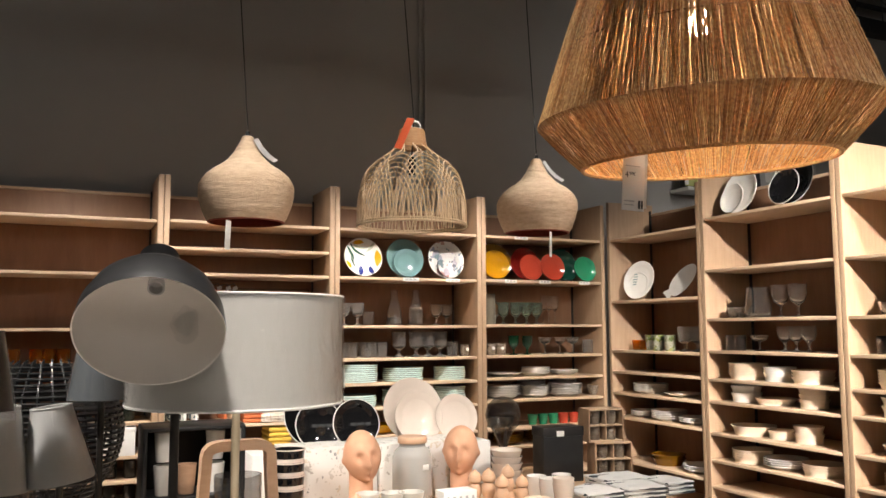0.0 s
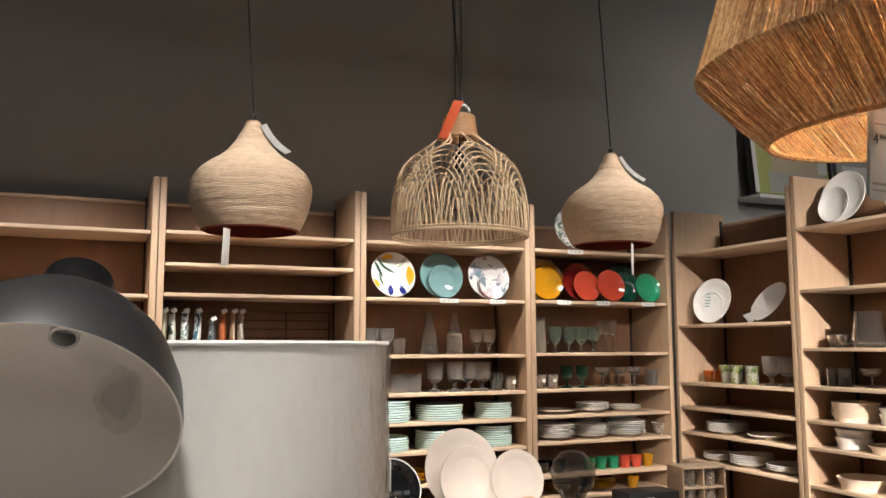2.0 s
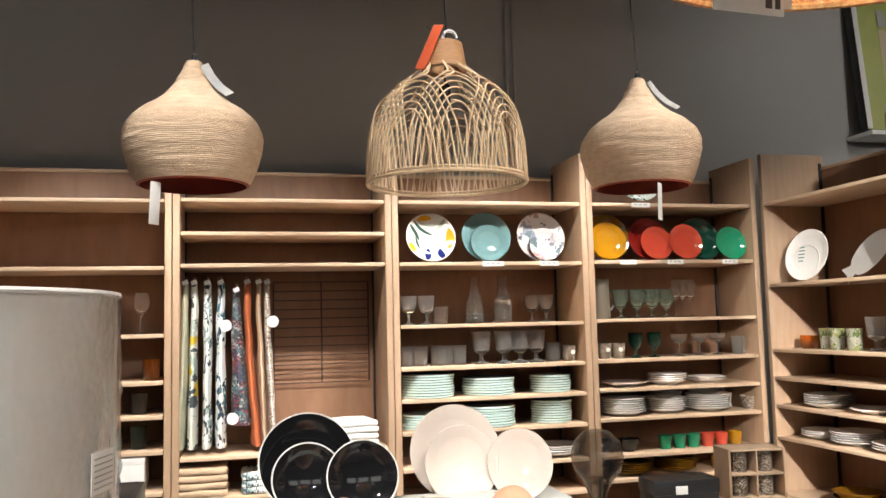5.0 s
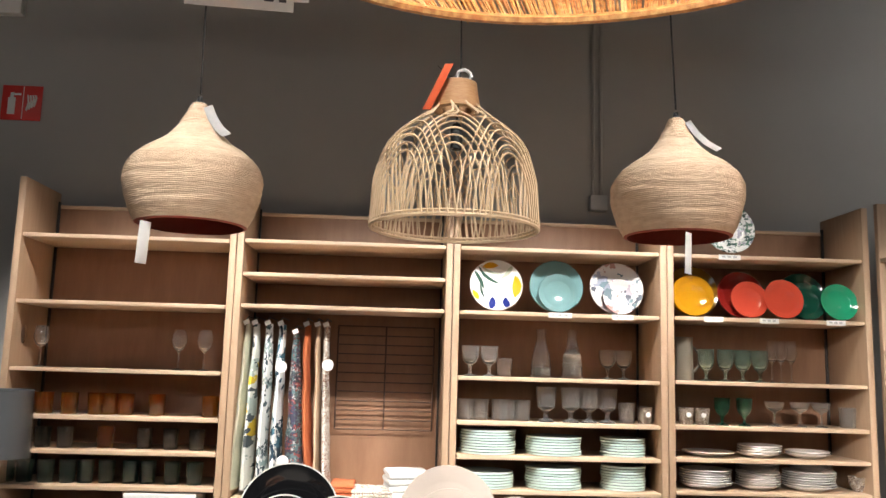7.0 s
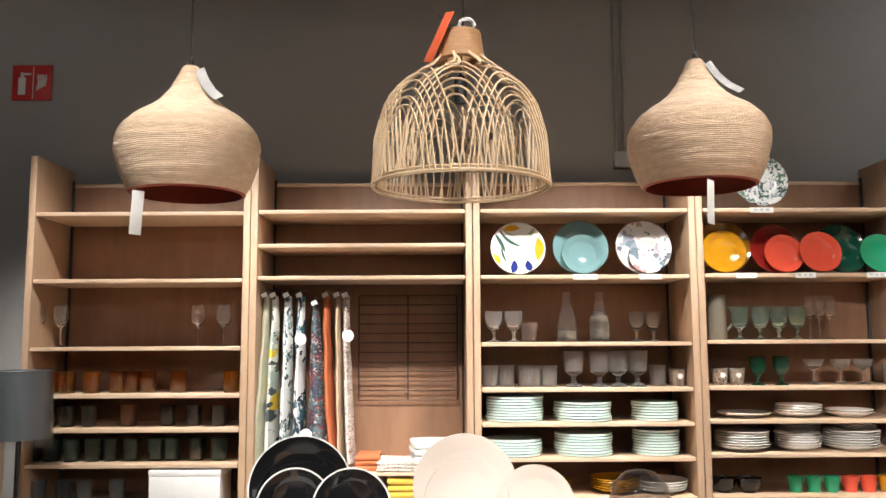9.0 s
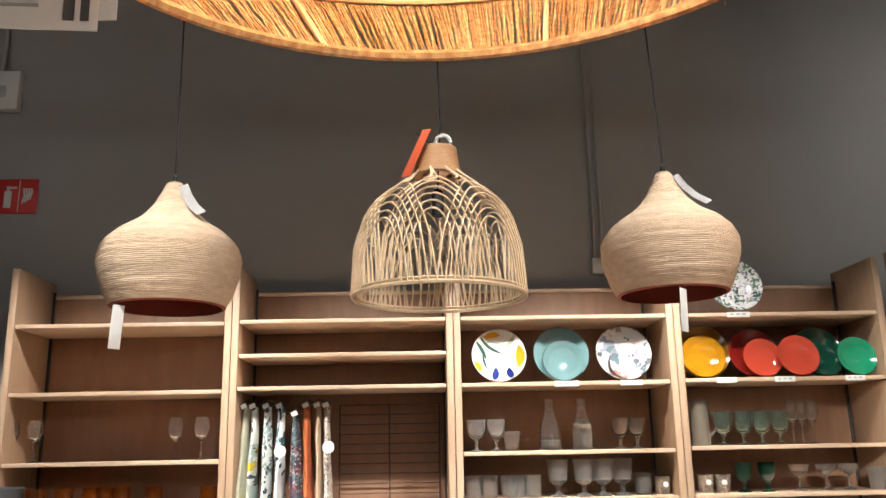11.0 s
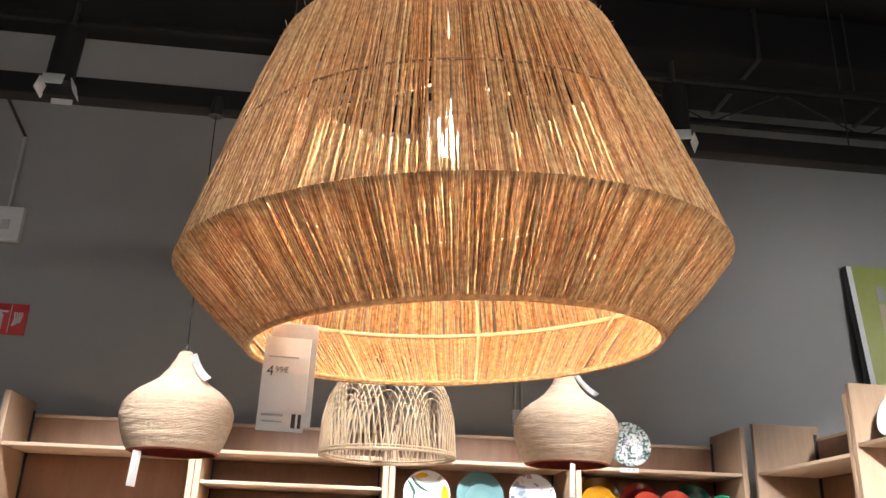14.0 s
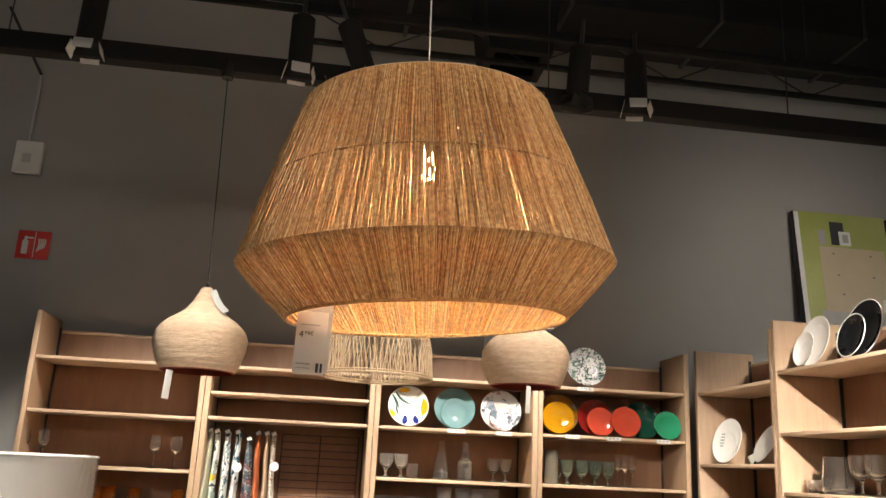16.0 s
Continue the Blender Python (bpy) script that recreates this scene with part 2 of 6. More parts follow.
def ceramic(name, c, rough=0.10):
    return material(name, c, rough, second=tuple(min(1, v * 1.08) for v in c), scale=7)


WHITE_C = ceramic("white_glaze", (0.74, 0.72, 0.69))
PINK_C = ceramic("pale_pink_glaze", (0.66, 0.575, 0.51))
BLACK_C = ceramic("black_glaze", (0.008, 0.008, 0.009), 0.06)
TEAL_C = ceramic("teal_glaze", (0.16, 0.28, 0.29))
MINT_C = ceramic("mint_glaze", (0.60, 0.74, 0.71))
YEL_C = ceramic("yellow_glaze", (0.38, 0.175, 0.006))
OCHRE_C = ceramic("ochre_glaze", (0.15, 0.065, 0.004))
RED_C = ceramic("red_glaze", (0.56, 0.07, 0.038))
DKRED_C = ceramic("deep_red_glaze", (0.19, 0.013, 0.01))
GREEN_C = ceramic("green_glaze", (0.02, 0.27, 0.135))
DKGREEN_C = ceramic("deep_green_glaze", (0.007, 0.055, 0.035))
BEIGE_C = ceramic("cream_stoneware", (0.72, 0.60, 0.48), 0.4)
GREY_C = ceramic("grey_stoneware", (0.14, 0.122, 0.095), 0.35)
TERRA = material("terracotta", (0.64, 0.34, 0.21), 0.7, second=(0.70, 0.40, 0.26), scale=9, bump=0.15, bump_scale=90)
FLOW_P = patterned("flower_print_glaze", (0.62, 0.60, 0.59), [(0.16, 0.22, 0.25), (0.40, 0.24, 0.22), (0.12, 0.13, 0.16), (0.42, 0.38, 0.44), (0.30, 0.32, 0.40)], 15.0, 0.46)
BLUE_P = patterned("dark_flower_glaze", (0.74, 0.73, 0.71), [(0.06, 0.10, 0.09), (0.12, 0.20, 0.15), (0.30, 0.28, 0.34), (0.6, 0.6, 0.6)], 26.0, 0.55)
TERRAZZO = patterned("speckled_card", (0.72, 0.70, 0.67), [(0.45, 0.42, 0.38), (0.55, 0.52, 0.48), (0.3, 0.3, 0.3), (0.62, 0.55, 0.45)], 24.0, 0.30, 0.6)
MARBLED = patterned("speckled_glass_print", (0.20, 0.15, 0.11), [(0.04, 0.03, 0.025), (0.55, 0.50, 0.44), (0.12, 0.085, 0.06)], 70.0, 0.55, 0.15)
LEAFGLASS = patterned("leaf_print_tumbler", (0.26, 0.26, 0.20), [(0.07, 0.10, 0.03), (0.20, 0.21, 0.06), (0.34, 0.33, 0.27)], 26.0, 0.5, 0.15)
WOOD_TURN = material("turned_beech", (0.55, 0.34, 0.22), 0.5, second=(0.64, 0.42, 0.28), scale=10, stretch=(1, 1, 5), bump=0.1)
TABLE_M = material("oak_table", (0.50, 0.31, 0.17), 0.45, second=(0.60, 0.39, 0.23), scale=3, stretch=(1.5, 14, 14), bump=0.1)


def cloth(name, c, second=None, scale=18):
    return material(name, c, 0.9, second=second or tuple(v * 0.85 for v in c), scale=scale, bump=0.5, bump_scale=260)


CLOTHS = [
    cloth("cream_green_cloth", (0.62, 0.62, 0.47)),
    patterned("yellow_check_cloth", (0.66, 0.66, 0.60), [(0.66, 0.46, 0.03), (0.06, 0.08, 0.09), (0.70, 0.70, 0.66), (0.40, 0.46, 0.42)], 15, 0.6, 0.9, (1, 0.2, 1)),
    patterned("white_leaf_cloth", (0.78, 0.79, 0.77), [(0.05, 0.08, 0.09), (0.30, 0.38, 0.38)], 26, 0.42, 0.9, (1.2, 0.2, 0.5)),
    patterned("blue_leaf_cloth", (0.80, 0.81, 0.80), [(0.02, 0.05, 0.08), (0.06, 0.16, 0.22)], 24, 0.45, 0.9, (1.2, 0.2, 0.5)),
    patterned("dark_floral_cloth", (0.05, 0.05, 0.06), [(0.26, 0.06, 0.06), (0.10, 0.17, 0.18), (0.42, 0.40, 0.39), (0.05, 0.05, 0.09)], 34, 0.6, 0.9, (1, 0.3, 1)),
    cloth("rust_cloth", (0.50, 0.13, 0.045)),
    cloth("sand_cloth", (0.56, 0.40, 0.27)),
    patterned("white_brown_cloth", (0.68, 0.65, 0.60), [(0.22, 0.12, 0.08), (0.4, 0.3, 0.22)], 46, 0.5, 0.9, (1, 0.3, 1)),
]
YEL_CLOTH = cloth("yellow_cloth", (0.66, 0.42, 0.06))
RUST_CLOTH = CLOTHS[5]
WHITE_CLOTH = cloth("white_cloth", (0.72, 0.71, 0.69))
STRIPE_CLOTH = patterned("striped_cloth", (0.66, 0.66, 0.66), [(0.04, 0.05, 0.06), (0.6, 0.6, 0.6), (0.18, 0.20, 0.21)], 14, 0.42, 0.9, (0.2, 1, 5))


# ---- mesh tools ----
def box(bm, cx, cy, cz, sx, sy, sz, bevel=0.0, rot=None):
    r = bmesh.ops.create_cube(bm, size=1.0)
    m = Matrix.Translation((cx, cy, cz)) @ (rot or Matrix.Identity(4)) @ Matrix.Diagonal((sx, sy, sz, 1))
    bmesh.ops.transform(bm, matrix=m, verts=r["verts"])
    if bevel:
        edges = list({e for v in r["verts"] for e in v.link_edges})
        bmesh.ops.bevel(bm, geom=edges, offset=bevel, segments=2, affect="EDGES", profile=0.5)
    return bm


def revolve(bm, profile, n=32, m=None):
    """Turns a profile of (radius, height) round z."""
    m = m or Matrix.Identity(4)
    rings = []
    for r, z in profile:
        if r < 1e-5:
            rings.append([bm.verts.new(m @ Vector((0, 0, z)))])
        else:
            rings.append([bm.verts.new(m @ Vector((r * math.cos(2 * math.pi * i / n), r * math.sin(2 * math.pi * i / n), z))) for i in range(n)])
    for a, b in zip(rings, rings[1:]):
        for i in range(n):
            j = (i + 1) % n
            if len(a) == 1 and len(b) > 1:
                bm.faces.new((a[0], b[j], b[i]))
            elif len(b) == 1 and len(a) > 1:
                bm.faces.new((a[i], a[j], b[0]))
            elif len(a) > 1:
                bm.faces.new((a[i], a[j], b[j], b[i]))
    return bm


def tube(bm, points, r, n=6, closed=False):
    """A round bar along points."""
    pts = [Vector(p) for p in points]
    rings = []
    for i, p in enumerate(pts):
        a = pts[i - 1] if i or closed else p
        b = pts[(i + 1) % len(pts)] if closed or i + 1 < len(pts) else p
        d = (b - a).normalized() if (b - a).length > 1e-9 else Vector((0, 0, 1))
        u = d.cross(Vector((0.21, 0.13, 0.97)) if abs(d.z) < 0.9 else Vector((1, 0, 0))).normalized()
        w = d.cross(u)
        rings.append([bm.verts.new(p + r * (math.cos(2 * math.pi * k / n) * u + math.sin(2 * math.pi * k / n) * w)) for k in range(n)])
    pairs = list(zip(rings, rings[1:])) + ([(rings[-1], rings[0])] if closed else [])
    for a, b in pairs:
        for k in range(n):
            bm.faces.new((a[k], a[(k + 1) % n], b[(k + 1) % n], b[k]))
    if not closed:
        bm.faces.new(rings[0][::-1])
        bm.faces.new(rings[-1])
    return bm


def mesh_of(name, bm, mat, smooth=True):
    bmesh.ops.recalc_face_normals(bm, faces=bm.faces)
    me = bpy.data.meshes.new(name)
    bm.to_mesh(me)
    bm.free()
    me.materials.append(mat)
    if smooth:
        me.polygons.foreach_set("use_smooth", [True] * len(me.polygons))
        me.set_sharp_from_angle(angle=radians(40))
    return me


ORIGIN = Matrix.Identity(4)  # where the section being built stands


def part(name, bm, mat, parent, label="", m=None, smooth=True):
    ob = new(name, mesh_of(name, bm, mat, smooth))
    ob.parent = parent
    if m is not None:
        ob.matrix_basis = m
    return tagged(ob, label)


def share(name, me, parent, m):
    ob = new(name, me)
    ob.parent, ob.matrix_basis = parent, m
    return ob


def thing(name, m, label, category, group="", kind=""):
    ob = new(name)
    ob.empty_display_size = 0.1
    ob.matrix_basis = ORIGIN @ m
    return tagged(ob, label, category, group, kind)


def solid(name, bm_or_mesh, mat, m, label, category, group="", kind="", smooth=True):
    me = bm_or_mesh if isinstance(bm_or_mesh, bpy.types.Mesh) else mesh_of(name, bm_or_mesh, mat, smooth)
    ob = new(name, me)
    ob.matrix_basis = ORIGIN @ m
    return tagged(ob, label, category, group, kind)


B = bmesh.new

# ---- the room ----
ROOM = (-5.0, 8.5, -6.0, 5.75, 5.2)
x0, x1, y0, y1, zc = ROOM
solid("floor", box(B(), (x0 + x1) / 2, (y0 + y1) / 2, -0.05, x1 - x0 + 0.4, y1 - y0 + 0.4, 0.1), FLOOR, pose(0, 0, 0), "grey polished shop floor", "floor", kind="structure")
solid("ceiling", box(B(), (x0 + x1) / 2, (y0 + y1) / 2, zc + 0.1, x1 - x0 + 0.4, y1 - y0 + 0.4, 0.2), CEIL, pose(0, 0, 0), "black painted shop ceiling", "ceiling", kind="structure")
for nm, c, s in (
    ("wall_north", ((x0 + x1) / 2, y1 + 0.1, zc / 2), (x1 - x0 + 0.4, 0.2, zc)), ("wall_south", ((x0 + x1) / 2, y0 - 0.1, zc / 2), (x1 - x0 + 0.4, 0.2, zc)),
    ("wall_west", (x0 - 0.1, (y0 + y1) / 2, zc / 2), (0.2, y1 - y0, zc)), ("wall_east", (x1 + 0.1, (y0 + y1) / 2, zc / 2), (0.2, y1 - y0, zc)),
):
    solid(nm, box(B(), *c, *s), WALL, pose(0, 0, 0), "plain dark grey painted wall", "wall", kind="structure")


# ---- shelving ----
DEPTH = 0.43


def shelf_bay(m, width, shelves, top, back_top, first=False, label="tall open oak shelf unit holding tableware"):
    """An open unit: front on y = 0, running back to y = DEPTH, from x = 0 to width."""
    unit = thing("shelf_unit", m, label, "shelf unit", "shelving of the corner")
    t = 0.033
    for sx in (t / 2 + 0.002, width - t / 2 - 0.002):
        part("side_panel", box(B(), sx, DEPTH / 2, top / 2, t, DEPTH, top, 0.0025), OAK, unit)
    part("back_panel", box(B(), width / 2, DEPTH - 0.012, back_top / 2 + 0.04, width - 2 * t - 0.01, 0.016, back_top - 0.08, 0.001), OAK_BACK_SHADED, unit)
    part("top_rail", box(B(), width / 2, DEPTH - 0.01, back_top + 0.009, width - 2 * t - 0.01, 0.03, 0.02, 0.002), OAK_FLAT, unit)
    for sx in (t + 0.008, width - t - 0.008):
        part("slotted_rail", box(B(), sx, DEPTH - 0.028, top / 2 - 0.02, 0.010, 0.018, top - 0.06, 0.001), BLACK_RAIL, unit, "black slotted steel rail")
    me = mesh_of("shelf", box(B(), 0, 0, 0, width - 2 * t - 0.012, DEPTH - 0.03, 0.019, 0.002), OAK_FLAT)
    for z in shelves:
        share("shelf", me, unit, pose(width / 2, (DEPTH - 0.03) / 2 + 0.004, z - 0.0095))
    part("plinth", box(B(), width / 2, 0.03, 0.045, width - 2 * t - 0.012, 0.02, 0.09, 0.002), OAK, unit)
    return unit


FRONT = 5.20
POSTS = (-0.435, 0.66, 1.752, 2.851, 3.925)
COMMON = [2.22, 1.893, 1.565, 1.345, 1.18, 1.015]
SHELVES = [
    [2.213, 1.882, 1.552, 1.325, 1.162, 0.995, 0.80, 0.657, 0.51, 0.34, 0.14],
    [2.22, 2.052, 1.893, 0.953, 0.76, 0.55, 0.34, 0.14],
    COMMON + [0.83, 0.66, 0.48, 0.31, 0.14],
    COMMON[:1] + [1.897, 1.572, 1.349, 1.19, 1.03, 0.83, 0.70, 0.50, 0.31, 0.14],
]
for a, b, zs in zip(POSTS, POSTS[1:], SHELVES):
    shelf_bay(pose(a, FRONT, 0), b - a, zs, 2.495, 2.41)
RX = 4.00
RPOSTS = (5.275, 4.225, 3.135, 2.045, 0.955)
RSH = [
    [2.235, 1.753, 1.375, 1.215, 1.055, 0.875, 0.555, 0.34, 0.14],
    [2.275, 1.926, 1.603, 1.393, 1.209, 1.065, 0.86, 0.687, 0.518, 0.36, 0.14],
]
for i, (a, b) in enumerate(zip(RPOSTS, RPOSTS[1:])):
    shelf_bay(pose(RX, a, 0, 0, 0, -90), a - b, RSH[min(i, 1)], 2.53 if i == 0 else 2.575, 2.44 if i == 0 else 2.48)


def card(name, w, h, parent, m, mat=PAPER, label="", bars=()):
    """A thin price card with printed bars: (x, z, width, height) from its middle, on the face that looks along -y."""
    c = part(name, box(B(), 0, 0, 0, w, 0.0016, h, 0.0004), mat, parent, label, m)
    for bx, bz, bw, bh in bars:
        part("print", box(B(), bx, -0.0014, bz, bw, 0.0008, bh), INK, c)
    return c


# ---- ceiling: tracks, spots, duct ----
track = thing("lighting_track", pose(1.8, TRACK_Y + 0.05, 3.65), "black steel lighting beam hung under the ceiling", "lighting track")
part("beam", box(B(), 0, 0, 0, 11.0, 0.09, 0.105, 0.006), CEIL, track)
part("upper_track", box(B(), 0, -0.02, 0.37, 11.0, 0.035, 0.035, 0.003), CEIL, track)
for k in range(8):
    part("hanger", tube(B(), [(-5 + k * 1.43, 0, 0.05), (-5 + k * 1.43, 0, 1.55)], 0.004), BLACK_RAIL, track)
truss = thing("ceiling_truss", pose(4.6, 4.6, 4.27), "black steel lattice truss under the ceiling", "truss")
part("chord", box(B(), 0, 0, 0, 7.0, 0.04, 0.03, 0.002), CEIL, truss)
part("chord", box(B(), 0, 0, 0.25, 7.0, 0.04, 0.03, 0.002), CEIL, truss)
for k in range(14):
    a = -3.5 + k * 0.5
    part("brace", tube(B(), [(a, 0, 0.0), (a + 0.5, 0, 0.25)] if k % 2 else [(a, 0, 0.25), (a + 0.5, 0, 0.0)], 0.006), BLACK_RAIL, truss)
for hx in (-3.2, 0.0, 3.2):
    part("hanger", tube(B(), [(hx, 0, 0.25), (hx, 0, 0.93)], 0.005), BLACK_RAIL, truss)
duct = thing("ventilation_duct", pose(2.5, 4.65, 4.28), "large black ventilation duct outlet under the ceiling", "duct")
bm = B()
revolve(bm, [(0.22, 0), (0.30, 0.0), (0.38, 0.55), (0.38, 0.92), (0.36, 0.92), (0.36, 0.55), (0.28, 0.02), (0.22, 0.02)], 4, pose(0, 0, 0, 0, 0, 45))
part("outlet", bm, CEIL, duct, smooth=False)
for nm, hx, hy, hz, hw, hd, hh in (("duct_run", 4.6, 5.0, 5.0, 6.5, 0.7, 0.38),):
    dr = thing(nm, pose(hx, hy, hz), "long black ventilation duct along the ceiling", "duct")
    part("casing", box(B(), 0, 0, 0, hw, hd, hh, 0.02), CEIL, dr)
    for k in range(6):
        part("flange", box(B(), -2.8 + k * 1.1, 0, 0, 0.03, hd + 0.03, hh + 0.03, 0.004), BLACK_RAIL, dr)

MOUTH = glowing("lamp_mouth", (1.0, 0.9, 0.75), 12.0)
# white door colour stands in for lamplight on the inner faces
LIT_DOOR = material("white_barn_door", (0.70, 0.70, 0.70), 0.35, second=(0.75, 0.75, 0.75), scale=9)


def spotlight(x, y, z, tilt, turn, bright):
    s = thing("track_spotlight", pose(x, y, z, tilt, 0, turn), "black cylindrical track spotlight, barn doors coloured white where lit", "spotlight", "track spotlights")
    bm = B()
    revolve(bm, [(0.0, 0.30), (0.045, 0.30), (0.062, 0.285), (0.062, 0.02), (0.066, 0.0), (0.058, 0.0), (0.055, 0.03), (0.0, 0.05)], 28)
    part("housing", bm, CEIL, s)
    bm = B()
    revolve(bm, [(0.0, 0.046), (0.05, 0.046), (0.0, 0.052)], 20)
    part("lens", bm, MOUTH, s, "glowing lamp lens")
    for k, (dx, dy) in enumerate(((1, 0), (-1, 0), (0, 1), (0, -1))):
        door = box(B(), 0, 0, -0.03, 0.095, 0.003, 0.065, 0.001)
        part("barn_door", door, LIT_DOOR if bright else BLACK_RAIL, s, m=pose(0.068 * dx, 0.068 * dy, -0.002, 14 * dy, -14 * dx, 0) @ pose(0, 0, 0, 0, 0, 90 if dx else 0))
    part("bracket", tube(B(), [(0, 0, 0.29), (0, 0.0, 0.46)], 0.012, 8), BLACK_RAIL, s)
    return s


# the last two housings are added for the unseen outer lamps
for sx, tilt, turn, bright in ((0.08, -4, 0, 1), (1.15, 0, 10, 1), (1.50, 24, -70, 0), (2.66, 6, 30, 0), (3.0, -4, -12, 1), (4.9, 5, 20, 1), (-1.4, 4, 0, 1)):
    spotlight(sx, TRACK_Y - 0.03, TRACK_Z + 0.02, tilt, turn, bright)
# housings added for the unseen fill lamps
for (bx, by, bz) in ((0.2, 0.85, 3.96), (0.6, 2.2, 3.96), (1.75, 2.2, 3.96), (2.7, 2.2, 3.96), (2.6, 0.85, 3.96), (2.9, -2.4, 3.96), (-1.6, 2.2, 3.96), (0.6, -2.4, 3.96), (3.1, 0.85, 3.96), (1.7, -2.4, 3.96), (0.0, 0.85, 3.96)):
    spotlight(bx, by, bz, 0, 0, 0)
# frames added round the unseen fill lights on the rear wall
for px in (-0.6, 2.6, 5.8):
    cl = thing("wall_light", pose(px, -5.965, 4.3, 90, 0, 0), "dark frame added round an unseen fill light", "wall light", "backlit wall panels")
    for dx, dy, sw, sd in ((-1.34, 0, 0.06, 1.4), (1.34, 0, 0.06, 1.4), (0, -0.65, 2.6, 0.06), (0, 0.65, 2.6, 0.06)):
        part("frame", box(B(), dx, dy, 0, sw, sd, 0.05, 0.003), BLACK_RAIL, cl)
# rails added out of view to carry the fill lamps
for ty in (0.85, 2.2, -2.4):
    tr = thing("lighting_track", pose(1.0, ty, 4.38), "black lighting rail added out of view for fill lamps", "lighting track")
    part("beam", box(B(), 0, 0, 0, 8.0, 0.04, 0.05, 0.004), BLACK_RAIL, tr)
    for k in range(5):
        part("hanger", tube(B(), [(-3.6 + k * 1.8, 0, 0.02), (-3.6 + k * 1.8, 0, 0.84)], 0.004), BLACK_RAIL, tr)


# ---- pendants ----
def jute_pendant(x, y, z, top, tag_angle, hang_angle, s=1.0):
    p = thing("jute_pendant_lamp", pose(x, y, z) @ Matrix.Scale(s, 4), "onion-shaped natural jute cord pendant lamp with red-brown lining", "pendant lamp", "jute pendant lamps")
    keyp = [(0.022, 0.388), (0.033, 0.362), (0.047, 0.334), (0.071, 0.296), (0.110, 0.258), (0.154, 0.229), (0.185, 0.2), (0.203, 0.172), (0.210, 0.144), (0.207, 0.105), (0.196, 0.064), (0.180, 0.024), (0.166, 0.0)]
    fine = []
    rows = 88
    for i in range(rows * 2 + 1):
        u = i / (rows * 2) * (len(keyp) - 1)
        k = min(int(u), len(keyp) - 2)
        f = u - k
        a, b = Vector(keyp[k]), Vector(keyp[k + 1])
        pa, pb = Vector(keyp[max(k - 1, 0)]), Vector(keyp[min(k + 2, len(keyp) - 1)])
        q = 0.5 * ((2 * a) + (b - pa) * f + (2 * pa - 5 * a + 4 * b - pb) * f * f + (3 * a - pa - 3 * b + pb) * f ** 3)
        fine.append((q[0] + (0.0010 if i % 2 else -0.0003), q[1]))
    bm = B()
    revolve(bm, fine, 72)
    for v in bm.verts:
        n = noise.noise(Vector((v.co.x * 9, v.co.y * 9, v.co.z * 60))) * 0.0022 + noise.noise(v.co * 6) * 0.004 + noise.noise(Vector((v.co.x * 60, v.co.y * 60, v.co.z * 200))) * 0.0012
        v.co += Vector((v.co.x, v.co.y, 0)).normalized() * n
    part("shade", bm, JUTE, p)
    bm = B()
    revolve(bm, [(r - 0.008, h - 0.004) for r, h in keyp[2:]] + [(0.168, 0.0)], 48)
    part("lining", bm, JUTE_IN, p, "red-brown woven lining")
    bm = B()
    revolve(bm, [(0, 0.41), (0.008, 0.41), (0.010, 0.395), (0.022, 0.388), (0, 0.388)], 16)
    part("cap", bm, CORD, p, "black cable cap")
    drop = [Vector((0, 0, 0.42)), Vector((top[0] - x, top[1] - y, top[2] - z)) / s]
    part("cable", tube(B(), drop, 0.0028, 6), CORD, p, "thin black cable")
    rose = B()
    revolve(rose, [(0, 0), (0.03, 0), (0.032, 0.02), (0.02, 0.10), (0, 0.10)], 20, Matrix.Translation(drop[1] - Vector((0, 0, 0.06))))
    part("ceiling_rose", rose, CORD, p)
    # swing tag folded over the shoulder, hanging tag under the rim
    tag = [(0.032, 0.365), (0.058, 0.322), (0.092, 0.285), (0.130, 0.258)]
    bm = B()
    for w in (0.0, 0.034):
        for r, h in tag:
            bm.verts.new((r + 0.002 + 0.3 * w, 0.75 * w - 0.012, h + 0.002 + 0.45 * w))
    bm.verts.ensure_lookup_table()
    for i in range(3):
        bm.faces.new((bm.verts[i], bm.verts[i + 1], bm.verts[i + 5], bm.verts[i + 4]))
    bmesh.ops.solidify(bm, geom=bm.faces[:], thickness=0.002)
    part("price_tag", bm, FILM2, p, "white price tag in clear film", pose(0, 0, 0, 0, 0, tag_angle))
    a = radians(hang_angle)
    tx, ty = 0.165 * math.cos(a), 0.165 * math.sin(a)
    part("tag_string", tube(B(), [(tx, ty, 0.01), (tx, ty, -0.02)], 0.001, 4), CORD, p)
    card("hanging_tag", 0.034, 0.125, p, pose(tx, ty, -0.075, 0, 3, 40), PAPER, "narrow white paper tag")
    return p


FILM2 = material("tag_in_film", (0.82, 0.82, 0.81), 0.2, second=(0.66, 0.67, 0.68), scale=26, spec=0.8)
jute_pendant(0.842, 3.59, 2.012, (0.79, 3.74, 3.60), -38, 232)
jute_pendant(2.385, 3.655, 2.042, (2.36, 3.72, 3.60), -38, 262, 1.02)


def bell_radius(h):
    """Radius of the cane bell at height h over its rim."""
    pts = [(0.0, 0.266), (0.08, 0.264), (0.144, 0.258), (0.232, 0.238), (0.272, 0.218), (0.312, 0.18), (0.352, 0.125), (0.392, 0.075), (0.40, 0.07)]
    for (a, ra), (b, rb) in zip(pts, pts[1:]):
        if h <= b:
            f = (h - a) / (b - a)
            return ra + (rb - ra) * f
    return pts[-1][1]


